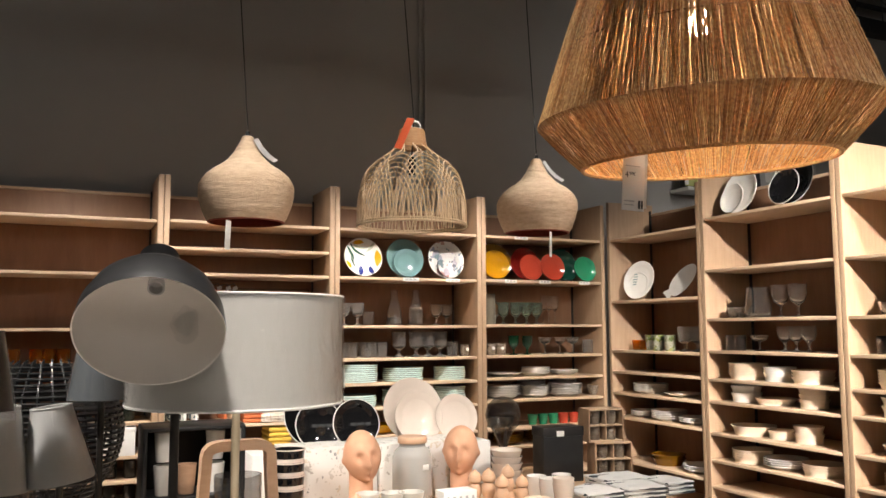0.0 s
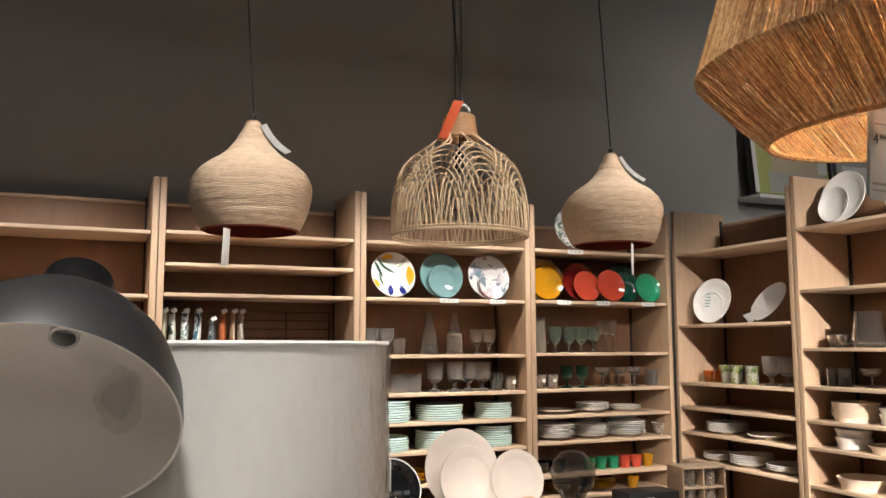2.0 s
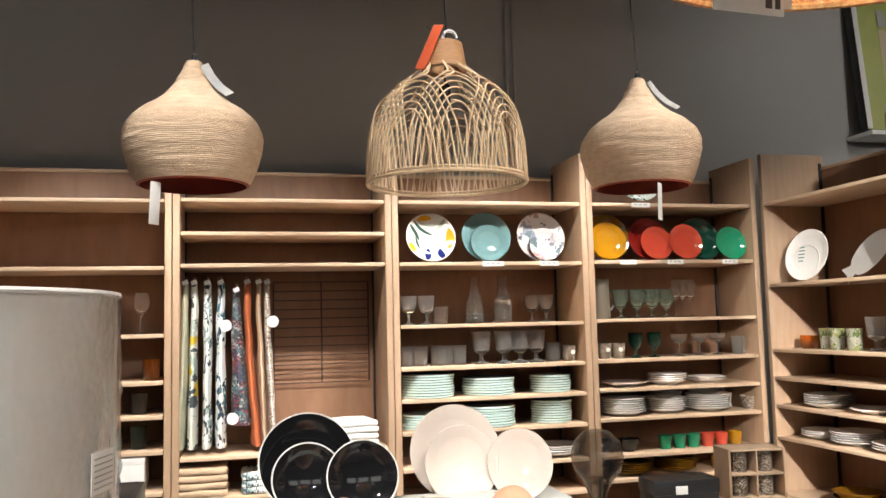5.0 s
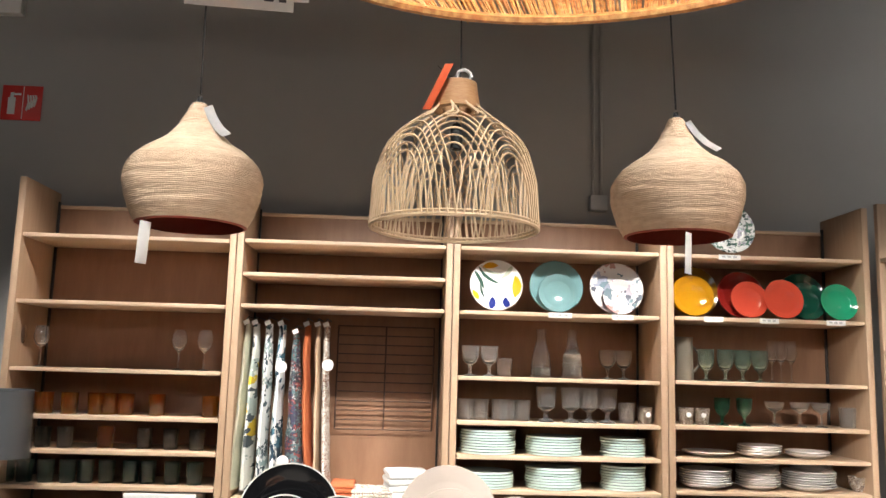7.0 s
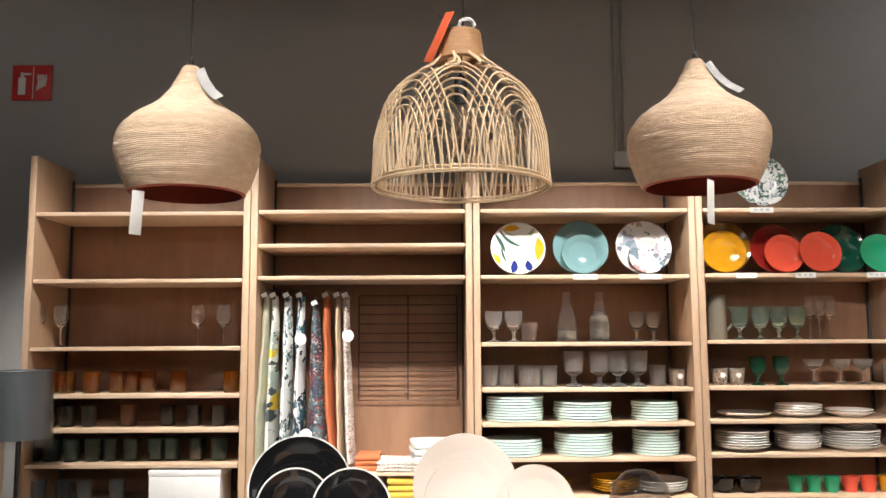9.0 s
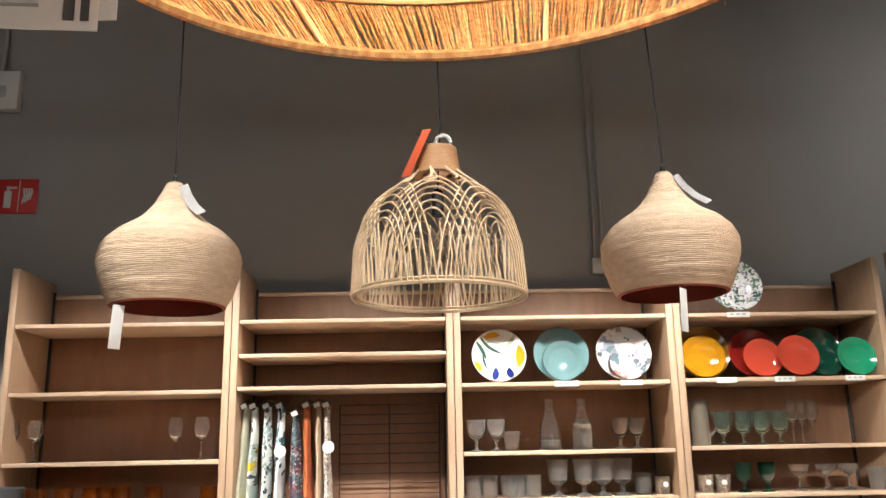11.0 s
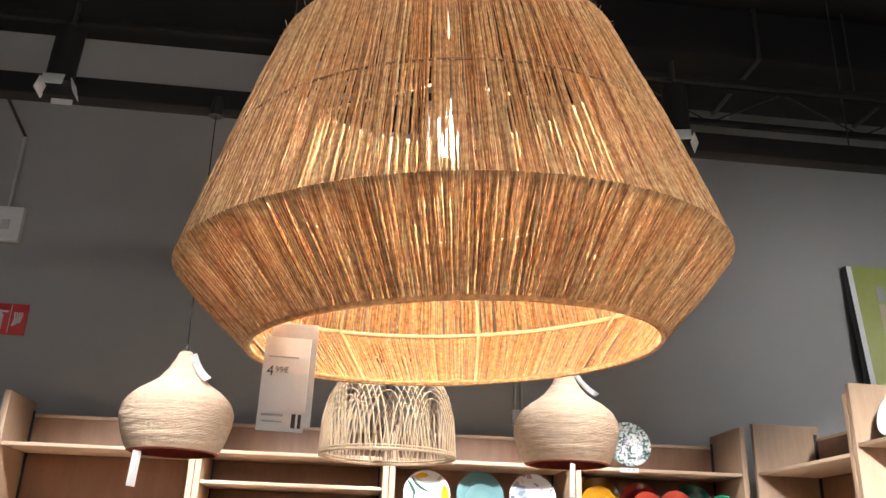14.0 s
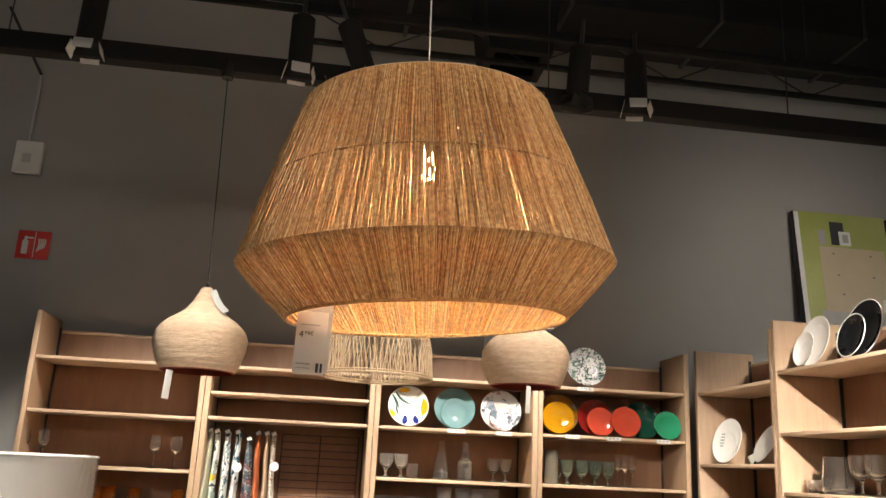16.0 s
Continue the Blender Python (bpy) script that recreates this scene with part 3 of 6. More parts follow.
def on_bell(ang, h, off=0.0):
    r = bell_radius(h) + off
    return (r * math.cos(ang), r * math.sin(ang), h)


def cane_pendant(x, y, z):
    p = thing("rattan_pendant_lamp", pose(x, y, z), "bell-shaped open rattan pendant lamp woven in overlapping arches", "pendant lamp")
    for h, r in ((0.0, 0.006), (0.012, 0.0045)):
        part("rim", tube(B(), [on_bell(2 * math.pi * i / 64, h) for i in range(64)], r, 6, True), RATTAN, p)
    for k in range(56):
        a = 2 * math.pi * k / 56
        uprights = tube(B(), [on_bell(a + 0.01 * math.sin(3 * k + s), 0.02 * s * (0.72 + 0.28 * math.sin(k * 1.7) ** 2), -0.004) for s in range(0, 11)], 0.0024, 5)
        part("upright_cane", uprights, RATTAN, p)
    for k in range(9):
        c = 2 * math.pi * (k + 0.72 + 0.10 * math.sin(5 * k)) / 9
        for j in range(6):
            w, top = 0.62 - 0.07 * j + 0.015 * math.sin(3 * k + j), 0.347 - 0.026 * j - 0.016 * (k % 2)
            pts = []
            for i in range(25):
                u = -1 + 2 * i / 24
                e = math.sqrt(max(0.0, 1 - abs(u) ** 2.4))
                pts.append(on_bell(c + w * u * (1 + 0.1 * (1 - e)), max(0.0, top * e), 0.004 * (k % 2)))
            part("arch_cane", tube(B(), pts, 0.0030, 5), RATTAN, p)
    for k in range(10):
        c = 2 * math.pi * k / 10
        for w in (0.28, 0.15):
            pts = [on_bell(c + w * math.sin(math.pi * u / 10) * (1 if u <= 10 else -1), 0.40 - 0.075 * math.sin(math.pi * u / 20) * (1.0 if w > 0.2 else 0.8), 0.004) for u in range(21)]
            part("petal_cane", tube(B(), pts, 0.0035, 5), RATTAN, p)
    bm = B()
    prof = []
    for i in range(19):
        prof.append((0.079 - 0.016 * (i / 18) ** 0.7 + (0.0007 if i % 2 else 0.0), 0.390 + 0.09 * i / 18))
    revolve(bm, prof + [(0.05, 0.485), (0.05, 0.392), (0.079, 0.390)], 36)
    part("neck", bm, RATTAN_DK, p, "neck wound with brown cane")
    bm = B()
    revolve(bm, [(0, 0.26), (0.018, 0.26), (0.02, 0.33), (0.012, 0.345), (0, 0.345)], 16)
    part("lamp_holder", bm, CORD, p, "black lamp holder")
    part("cable", tube(B(), [(0, 0, 0.34), (0.01, 0, 0.55), (0.0, 0.17, 3.61 - z)], 0.0028, 6), CORD, p)
    part("hook", tube(B(), [(0.02 + 0.024 * math.cos(t), 0.0, 0.505 + 0.024 * math.sin(t)) for t in [i * 0.5 for i in range(13)]], 0.006, 6), FILM2, p, "clear plastic tie")
    # red swing tag leaning on the neck
    part("swing_tag", box(B(), 0, 0, 0, 0.045, 0.0016, 0.17, 0.0004), RED_TAG, p, "long red paper tag", pose(-0.066, -0.066, 0.446, 0, 24, 0) @ pose(0, 0, 0, 0, 0, -52))
    part("tag_string", tube(B(), [(-0.068, -0.04, 0.525), (-0.03, -0.02, 0.50), (0, 0, 0.50)], 0.001, 4), CORD, p)
    return p


cane_pendant(1.655, 3.63, 2.037)


# ---- large raffia pendant ----
def raffia_material():
    m = bpy.data.materials.new("raffia")
    m.use_nodes = True
    nt = m.node_tree
    p = nt.nodes["Principled BSDF"]
    p.inputs["Roughness"].default_value = 0.42
    geo = nt.nodes.new("ShaderNodeNewGeometry")
    ramp = nt.nodes.new("ShaderNodeValToRGB")
    ramp.color_ramp.elements[0].color, ramp.color_ramp.elements[1].color = (0.35, 0.16, 0.06, 1), (0.75, 0.48, 0.235, 1)
    e = ramp.color_ramp.elements.new(0.25)
    e.color = (0.48, 0.24, 0.085, 1)
    nt.links.new(geo.outputs["Random Per Island"], ramp.inputs["Fac"])
    co = nt.nodes.new("ShaderNodeTexCoord")
    tex = nt.nodes.new("ShaderNodeTexNoise")
    tex.inputs["Scale"].default_value, tex.inputs["Detail"].default_value = 110, 4
    nt.links.new(co.outputs["Object"], tex.inputs["Vector"])
    mul = nt.nodes.new("ShaderNodeMix")
    mul.data_type, mul.blend_type = "RGBA", "OVERLAY"
    mul.inputs["Factor"].default_value = 0.75
    nt.links.new(ramp.outputs["Color"], mul.inputs[6])
    sharp = nt.nodes.new("ShaderNodeMapRange")
    sharp.inputs["From Min"].default_value, sharp.inputs["From Max"].default_value = 0.36, 0.64
    sharp.inputs["To Min"].default_value, sharp.inputs["To Max"].default_value = 0.36, 0.82
    nt.links.new(tex.outputs["Fac"], sharp.inputs["Value"])
    nt.links.new(sharp.outputs[0], mul.inputs[7])
    nt.links.new(mul.outputs[2], p.inputs["Base Color"])
    tr = nt.nodes.new("ShaderNodeBsdfTranslucent")
    nt.links.new(mul.outputs[2], tr.inputs["Color"])
    mix = nt.nodes.new("ShaderNodeMixShader")
    mix.inputs[0].default_value = 0.3
    nt.links.new(p.outputs[0], mix.inputs[1])
    nt.links.new(tr.outputs[0], mix.inputs[2])
    nt.links.new(mix.outputs[0], nt.nodes["Material Output"].inputs["Surface"])
    return m


RAFFIA2 = raffia_material()
HOOP = material("cream_cane_hoop", (0.62, 0.42, 0.22), 0.5, second=(0.70, 0.50, 0.28), scale=20, bump=0.2)
big = thing("raffia_pendant_lamp", pose(1.642, 1.572, 2.086, 2.0, -3.2, 0) @ Matrix.Scale(0.938, 4), "large raffia-strand pendant lamp with a lit bulb inside", "pendant lamp")
R_W, R_B, R_T, Z_B, Z_T = 0.468, 0.350, 0.318, -0.125, 0.415


def strands(count, ra, za, rb, zb, thick, seed, nodes=13):
    """Hand-spun cords pulled taut between two hoops, thick and thin by turns, with slits between them."""
    rnd = random.Random(seed)
    verts, faces = [], []
    for i in range(count):
        a = 2 * math.pi * (i + rnd.uniform(-0.46, 0.46)) / count
        off, twist, t0 = rnd.uniform(-0.005, 0.005), rnd.uniform(-0.010, 0.010), thick * rnd.uniform(0.7, 1.3)
        for k in range(nodes):
            f = k / (nodes - 1)
            t = t0 * rnd.uniform(0.72, 1.3)
            r = ra + (rb - ra) * f + off * math.sin(math.pi * f) + rnd.uniform(-0.0014, 0.0014)
            q = a + twist * f + rnd.uniform(-0.0016, 0.0016)
            c, s = math.cos(q), math.sin(q)
            z = za + (zb - za) * f
            verts += [(c * r - s * t, s * r + c * t, z), (c * (r + t), s * (r + t), z), (c * r + s * t, s * r - c * t, z), (c * (r - t), s * (r - t), z)]
        b = len(verts) - 4 * nodes
        for k in range(nodes - 1):
            for n in range(4):
                faces.append((b + 4 * k + n, b + 4 * k + (n + 1) % 4, b + 4 * k + 4 + (n + 1) % 4, b + 4 * k + 4 + n))
    me = bpy.data.meshes.new("cords")
    me.from_pydata(verts, [], faces)
    me.materials.append(RAFFIA2)
    me.polygons.foreach_set("use_smooth", [True] * len(me.polygons))
    return me


def cords(name, me):
    ob = share(name, me, big, Matrix.Identity(4))
    tagged(ob, "taut twisted raffia cords", kind="stuff")


cords("upper_weave", strands(1680, R_T, Z_T, R_W, 0.0, 0.00146, 3, 17))
cords("lower_weave", strands(1400, R_W, 0.0, R_B, Z_B, 0.00142, 5, 9))


def hoop(r, z, thick, mat=HOOP, label=""):
    part("hoop", tube(B(), [(r * math.cos(2 * math.pi * i / 72), r * math.sin(2 * math.pi * i / 72), z) for i in range(72)], thick, 6, True), mat, big, label)


hoop(R_W - 0.007, 0.0, 0.0045)
hoop(R_B - 0.004, Z_B, 0.006, RAFFIA2)
hoop(R_T - 0.004, Z_T, 0.005)
hoop(R_T + (R_W - R_T) * 0.52 - 0.009, Z_T * 0.48, 0.0038)
# dark ring added to draw the crease where the hoop shows outside
hoop(R_T + (R_W - R_T) * 0.52 + 0.0018, Z_T * 0.48, 0.0022, RATTAN_DK, "brown ring added for the dark line over the hoop")
for k in range(9):
    a = 2 * math.pi * (k + 0.875) / 9
    c, s = math.cos(a), math.sin(a)
    part("rib", tube(B(), [((R_T - 0.008) * c, (R_T - 0.008) * s, Z_T), ((R_W - 0.009) * c, (R_W - 0.009) * s, 0), ((R_B - 0.008) * c, (R_B - 0.008) * s, Z_B)], 0.0034, 6), HOOP, big)
fringe = B()
rnd = random.Random(11)
for k in range(90):
    a = rnd.uniform(0, 2 * math.pi)
    r, z = rnd.choice(((R_B, Z_B), (R_T, Z_T)))
    tube(fringe, [(r * math.cos(a), r * math.sin(a), z), ((r + 0.005) * math.cos(a + rnd.uniform(-0.03, 0.03)), (r + 0.005) * math.sin(a), z + rnd.uniform(-0.012, 0.016))], 0.0006, 3)
tagged(part("loose_fibres", fringe, RAFFIA2, big), kind="stuff")
for k in range(3):
    a = 2 * math.pi * k / 3 + 0.4
    part("spoke", tube(B(), [(0, 0, Z_T - 0.02), ((R_T - 0.006) * math.cos(a), (R_T - 0.006) * math.sin(a), Z_T)], 0.003, 6), HOOP, big)
bm = B()
revolve(bm, [(0, 0.345), (0.02, 0.345), (0.022, 0.40), (0.012, 0.42), (0, 0.42)], 18)
part("lamp_holder", bm, CORD, big)
bulb = B()
revolve(bulb, [(0, 0.215), (0.03, 0.22), (0.052, 0.245), (0.058, 0.275), (0.05, 0.31), (0.03, 0.34), (0.018, 0.355)], 24)
part("bulb", bulb, BULB_G, big, "clear glass bulb")
fil = B()
revolve(fil, [(0, 0.236), (0.021, 0.245), (0.030, 0.277), (0.021, 0.309), (0, 0.318)], 16)
part("filament", fil, glowing("filament_glow", (1.0, 0.78, 0.50), 260.0), big, "glowing filament")
part("cable", tube(B(), [(0, 0, 0.39), (0.06, -0.04, 2.2), (0.09, -0.06, 3.35)], 0.0022, 6), GREY_LT, big, "thin grey cable")
# price card in a clear sleeve, tied to the side of the rim
CX, CY, CZ = -0.282, -0.03, -0.188
part("tag_string", tube(B(), [(-0.338, -0.03, Z_B), (-0.31, -0.03, Z_B + 0.004), (CX - 0.01, CY, CZ + 0.078)], 0.0007, 4), HOOP, big)
bc = card("price_card", 0.074, 0.150, big, pose(CX, CY, CZ, 2, 4, 3), PAPER, "white printed price card", ((0.020, -0.058, 0.0065, 0.022), (0.0295, -0.058, 0.005, 0.022)))
for bx, bz, bw, bh in ((-0.005, 0.043, 0.048, 0.002), (-0.014, -0.050, 0.034, 0.0035), (-0.014, -0.060, 0.032, 0.002)):
    part("print", box(B(), bx, -0.0014, bz, bw, 0.0008, bh), GREY_INK, bc)
part("sleeve", box(B(), 0, 0, 0, 0.076, 0.0012, 0.166, 0.0004), FILM2, big, "clear plastic sleeve behind the card", pose(CX + 0.010, CY + 0.006, CZ + 0.016, 2, 4, -4))
for body, size, at in (("4", 0.023, (-0.030, 0.012)), ("99\u20ac", 0.013, (-0.0165, 0.018))):
    txt = bpy.data.curves.new("price", "FONT")
    txt.body, txt.size, txt.extrude = body, size, 0.0003
    txt.materials.append(INK)
    to = new("price_figure", txt)
    to.parent, to.matrix_basis = bc, pose(at[0], -0.0014, at[1], 90, 0, 0)

# ---- wall fittings ----
sign = thing("fire_sign", pose(-0.72, 5.742, 3.04), "red fire extinguisher sign with white symbols on grey wall", "sign")
RED_S = material("red_sign", (0.62, 0.03, 0.025), 0.4, second=(0.66, 0.04, 0.03), scale=5)
part("plate", box(B(), 0, 0, 0, 0.225, 0.008, 0.205, 0.002), RED_S, sign)
for (cx, cz, w, h) in ((-0.055, -0.02, 0.042, 0.10), (-0.055, 0.045, 0.02, 0.03), (-0.03, 0.05, 0.05, 0.012)):
    part("symbol", box(B(), cx, -0.0055, cz, w, 0.002, h, 0.0008), PAPER, sign)
for k in range(4):
    part("symbol", tube(B(), [(0.03 + 0.014 * k, -0.006, -0.045 + 0.008 * k), (0.04 + 0.014 * k, -0.006, 0.0 + 0.01 * k), (0.034 + 0.014 * k, -0.006, 0.045)], 0.0055, 5), PAPER, sign)
part("divider", box(B(), 0.008, -0.0055, 0, 0.004, 0.002, 0.19), PAPER, sign)
sens = thing("wall_controller", pose(-0.85, 5.72, 3.68), "white plastic control box on grey wall", "control box")
part("case", box(B(), 0, 0, 0, 0.19, 0.06, 0.245, 0.008), PAPER, sens)
for k in range(5):
    part("grille_bar", box(B(), -0.03 + 0.012 * k, -0.032, -0.01, 0.006, 0.004, 0.07), GREY_INK, sens)
part("pipe", tube(B(), [(-0.02, 0, 0.12), (-0.02, 0, 0.66)], 0.011, 8), GREY_LT, sens)
part("pipe", tube(B(), [(-0.02, 0, 0.66), (-0.16, -0.4, 0.98)], 0.011, 8), BLACK_RAIL, sens)
con = thing("conduit_box", pose(2.617, 5.72, 2.575), "grey wall socket box with two conduits rising from it", "socket box")
part("case", box(B(), 0, 0, 0, 0.10, 0.06, 0.09, 0.006), GREY_LT, con)
for dx in (-0.025, 0.02):
    part("conduit", tube(B(), [(dx, 0.01, 0.04), (dx, 0.01, 2.62)], 0.010, 8), WALL, con)

# ---- framed photo boards over the corner ----
GREENP = material("green_photo_ground", (0.38, 0.42, 0.12), 0.4, second=(0.48, 0.51, 0.20), scale=2)
CREAMP = material("cream_photo_print", (0.56, 0.46, 0.32), 0.4, second=(0.62, 0.52, 0.38), scale=3)
GREYP = material("grey_photo_print", (0.42, 0.42, 0.41), 0.4, second=(0.50, 0.50, 0.49), scale=2)


def photo_board(m, w, h, ground, shapes, label):
    b = thing("photo_board", m, label, "photo board", "photo boards on the wall")
    part("frame", box(B(), w / 2, 0.03, h / 2, w, 0.06, h, 0.003), BLACK_RAIL, b)
    part("print_face", box(B(), w / 2, -0.004, h / 2, w - 0.006, 0.004, h - 0.006, 0.001), ground, b)
    for k, (sx, sz, sw, sh, mt) in enumerate(shapes):
        part("printed_shape", box(B(), sx, -0.0075 - 0.0015 * k, sz, sw, 0.001, sh), mt, b)
    return b


photo_board(pose(5.06, 5.565, 2.79, -5.3), 0.80, 1.02, GREENP, (
    (0.02, 0.51, 0.04, 1.0, PAPER), (0.46, 0.10, 0.62, 0.17, GREYP), (0.47, 0.45, 0.56, 0.54, CREAMP), (0.36, 0.84, 0.12, 0.20, INK), (0.42, 0.80, 0.10, 0.12, PAPER), (0.425, 0.80, 0.05, 0.07, GREY_INK),
    (0.22, 0.80, 0.06, 0.12, GREY_INK), (0.72, 0.25, 0.10, 0.10, PAPER), (0.30, 0.66, 0.015, 0.01, INK), (0.62, 0.66, 0.015, 0.01, INK), (0.32, 0.48, 0.015, 0.01, INK), (0.62, 0.48, 0.015, 0.01, INK), (0.34, 0.32, 0.015, 0.01, INK),
), "photo board of a cream dresser against a green wall")
photo_board(pose(5.90, 5.565, 2.79, -5.3), 0.80, 1.02, GREYP, ((0.03, 0.51, 0.05, 1.0, INK), (0.30, 0.20, 0.36, 0.20, PAPER), (0.45, 0.70, 0.4, 0.4, PAPER)), "pale grey photo board with a black edge")
ledge = thing("wall_ledge", pose(5.9, 5.62, 2.76), "slim white picture ledge under the photo boards", "ledge")
part("board", box(B(), 0, 0, 0, 1.72, 0.24, 0.03, 0.003), PAPER, ledge)

# ---- tableware shapes ----
def tumbler(rb, rt, h):
    return [(0, 0), (rb * 0.96, 0), (rb, 0.004), (rt, h), (rt - 0.0025, h), (rb - 0.0035, 0.012), (0, 0.012)]


def goblet(r, h, stem=0.36):
    return [(0, 0), (r * 0.85, 0), (r * 0.8, 0.004), (0.009, 0.012), (0.007, h * stem * 0.6), (0.012, h * stem), (r * 0.75, h * (stem + 0.12)), (r * 0.97, h * (stem + 0.3)), (r, h), (r - 0.0025, h), (r * 0.93, h * (stem + 0.3)), (r * 0.6, h * (stem + 0.13)), (0, h * (stem + 0.06))]


def wine(r, h):
    return [(0, 0), (r * 0.85, 0), (r * 0.6, 0.004), (0.005, 0.01), (0.004, h * 0.42), (0.008, h * 0.46), (r * 0.7, h * 0.55), (r, h * 0.70), (r * 0.93, h * 0.87), (r * 0.72, h), (r * 0.70, h), (r * 0.9, h * 0.87), (r * 0.96, h * 0.70), (r * 0.65, h * 0.565), (0, h * 0.49)]


def coupe(r, h):
    return [(0, 0), (r * 0.7, 0), (r * 0.6, 0.004), (0.006, 0.01), (0.005, h * 0.5), (0.01, h * 0.56), (r * 0.8, h * 0.72), (r, h), (r - 0.0025, h), (r * 0.75, h * 0.76), (0, h * 0.6)]


def bowl(r, h, foot=0.5):
    return [(0, 0), (r * foot, 0), (r * foot, 0.006), (r * 0.86, h * 0.45), (r, h), (r - 0.004, h), (r * 0.82, h * 0.48), (r * foot * 0.9, 0.012), (0, 0.012)]


def plate(r, rim=0.022):
    return [(0, 0), (r * 0.55, 0), (r * 0.57, 0.004), (r * 0.70, 0.006), (r * 0.97, rim), (r, rim + 0.002), (r * 0.985, rim + 0.005), (r * 0.70, 0.012), (r * 0.66, 0.009), (0, 0.009)]


def carafe(r, h):
    return [(0, 0), (r, 0), (r, h * 0.12), (r * 0.86, h * 0.45), (r * 0.5, h * 0.72), (r * 0.42, h * 0.86), (r * 0.5, h), (r * 0.46, h), (r * 0.38, h * 0.86), (r * 0.46, h * 0.71), (r * 0.82, h * 0.45), (r * 0.94, 0.012), (0, 0.012)]


def turned(name, profile, mat, n=28):
    return mesh_of(name, revolve(B(), profile, n), mat)


def fluted(name, profile, mat, n=36):
    """A turned glass whose bowl is pressed into upright ribs."""
    bm = revolve(B(), profile, n)
    for v in bm.verts:
        r = math.hypot(v.co.x, v.co.y)
        if r > 0.02 and round(math.atan2(v.co.y, v.co.x) * n / (2 * math.pi)) % 2:
            v.co.x, v.co.y = v.co.x * 0.95, v.co.y * 0.95
    return mesh_of(name, bm, mat)


def row(name, me, xs, y, z, label, category, group):
    for i, x in enumerate(xs):
        solid(name, me, None, pose(x, y + 0.018 * math.sin(7.3 * x), z + 0.0005, 0, 0, 37 * i), label, category, group)


def display_plate(name, me, r, x, y, z, label, lean=13, turn=0.0, group="display plates"):
    """A plate set upright on its edge, leaning back."""
    return solid(name, me, None, pose(x, y, z + r * math.cos(radians(lean)) + 0.002, 90 - lean, 0, turn), label, "plate", group)


def stack(name, me, x, y, z, count, step, label, group, category="plate"):
    for k in range(count):
        solid(name, me, None, pose(x + 0.003 * math.sin(5.1 * k + 9 * x), y + 0.003 * math.cos(3.7 * k), z + 0.0008 + k * step, 0, 0, 51 * k), label, category, group)


def shelf_tag(x, z, w=0.085):
    t = thing("price_label", pose(x, FRONT - 0.003, z - 0.012), "small white price label on the shelf edge", "price label", "shelf price labels")
    part("card", box(B(), 0, 0, 0, w, 0.003, 0.026, 0.0006), PAPER, t)
    for k in range(3):
        part("print", box(B(), -w * 0.28 + k * w * 0.26, -0.0022, 0.002, w * 0.16, 0.0008, 0.008), GREY_INK, t)


# ---- bay of clear, amber and green tumblers ----
W1 = turned("wine_glass", wine(0.038, 0.205), CLEAR)
row("wine_glass", W1, [-0.423, -0.301, 0.376, 0.508], 5.33, 1.552, "clear stemmed wine glass on an oak shelf", "wine glass", "wine glasses")
T_AM = fluted("amber_tumbler", tumbler(0.040, 0.042, 0.105), AMBER)
row("amber_tumbler", T_AM, [-0.345, -0.256, -0.136, -0.010, 0.051, 0.130, 0.284, 0.556], 5.33, 1.325, "amber glass tumbler on an oak shelf", "tumbler", "amber tumblers")
T_SM = turned("smoked_tumbler", tumbler(0.036, 0.040, 0.10), SMOKE)
row("smoked_tumbler", T_SM, [-0.429, -0.345, -0.248, -0.142, 0.236, 0.368, 0.500], 5.33, 1.162, "smoked glass tumbler on an oak shelf", "tumbler", "smoked tumblers")
row("amber_tumbler", T_AM, [0.046], 5.33, 1.162, "amber glass tumbler among smoked tumblers", "tumbler", "amber tumblers")
T_DG = fluted("green_tumbler", tumbler(0.036, 0.041, 0.108), DKGREEN)
row("green_tumbler", T_DG, [-0.415, -0.323, -0.220, -0.116, -0.033, 0.065, 0.180, 0.264, 0.387, 0.500], 5.33, 0.995, "dark green glass tumbler on an oak shelf", "tumbler", "green tumblers")
T_BL = turned("blue_tumbler", tumbler(0.036, 0.040, 0.105), BLUE_GL)
row("blue_tumbler", T_BL, [-0.381, -0.248, -0.150, 0.004], 5.33, 0.80, "blue-grey glass tumbler on an oak shelf", "tumbler", "blue tumblers")
wb = thing("storage_box", pose(0.368, 5.32, 0.80), "plain white cardboard box on an oak shelf", "box")
part("carton", box(B(), 0, 0, 0.075, 0.34, 0.22, 0.15, 0.004), PAPER, wb)
part("lid", box(B(), 0, 0, 0.152, 0.346, 0.226, 0.03, 0.004), PAPER, wb)
for k, zz in enumerate((0.657, 0.51)):
    row("smoked_tumbler", T_SM, [-0.25 + 0.11 * i for i in range(8)], 5.33, zz, "smoked glass tumbler on an oak shelf", "tumbler", "smoked tumblers")


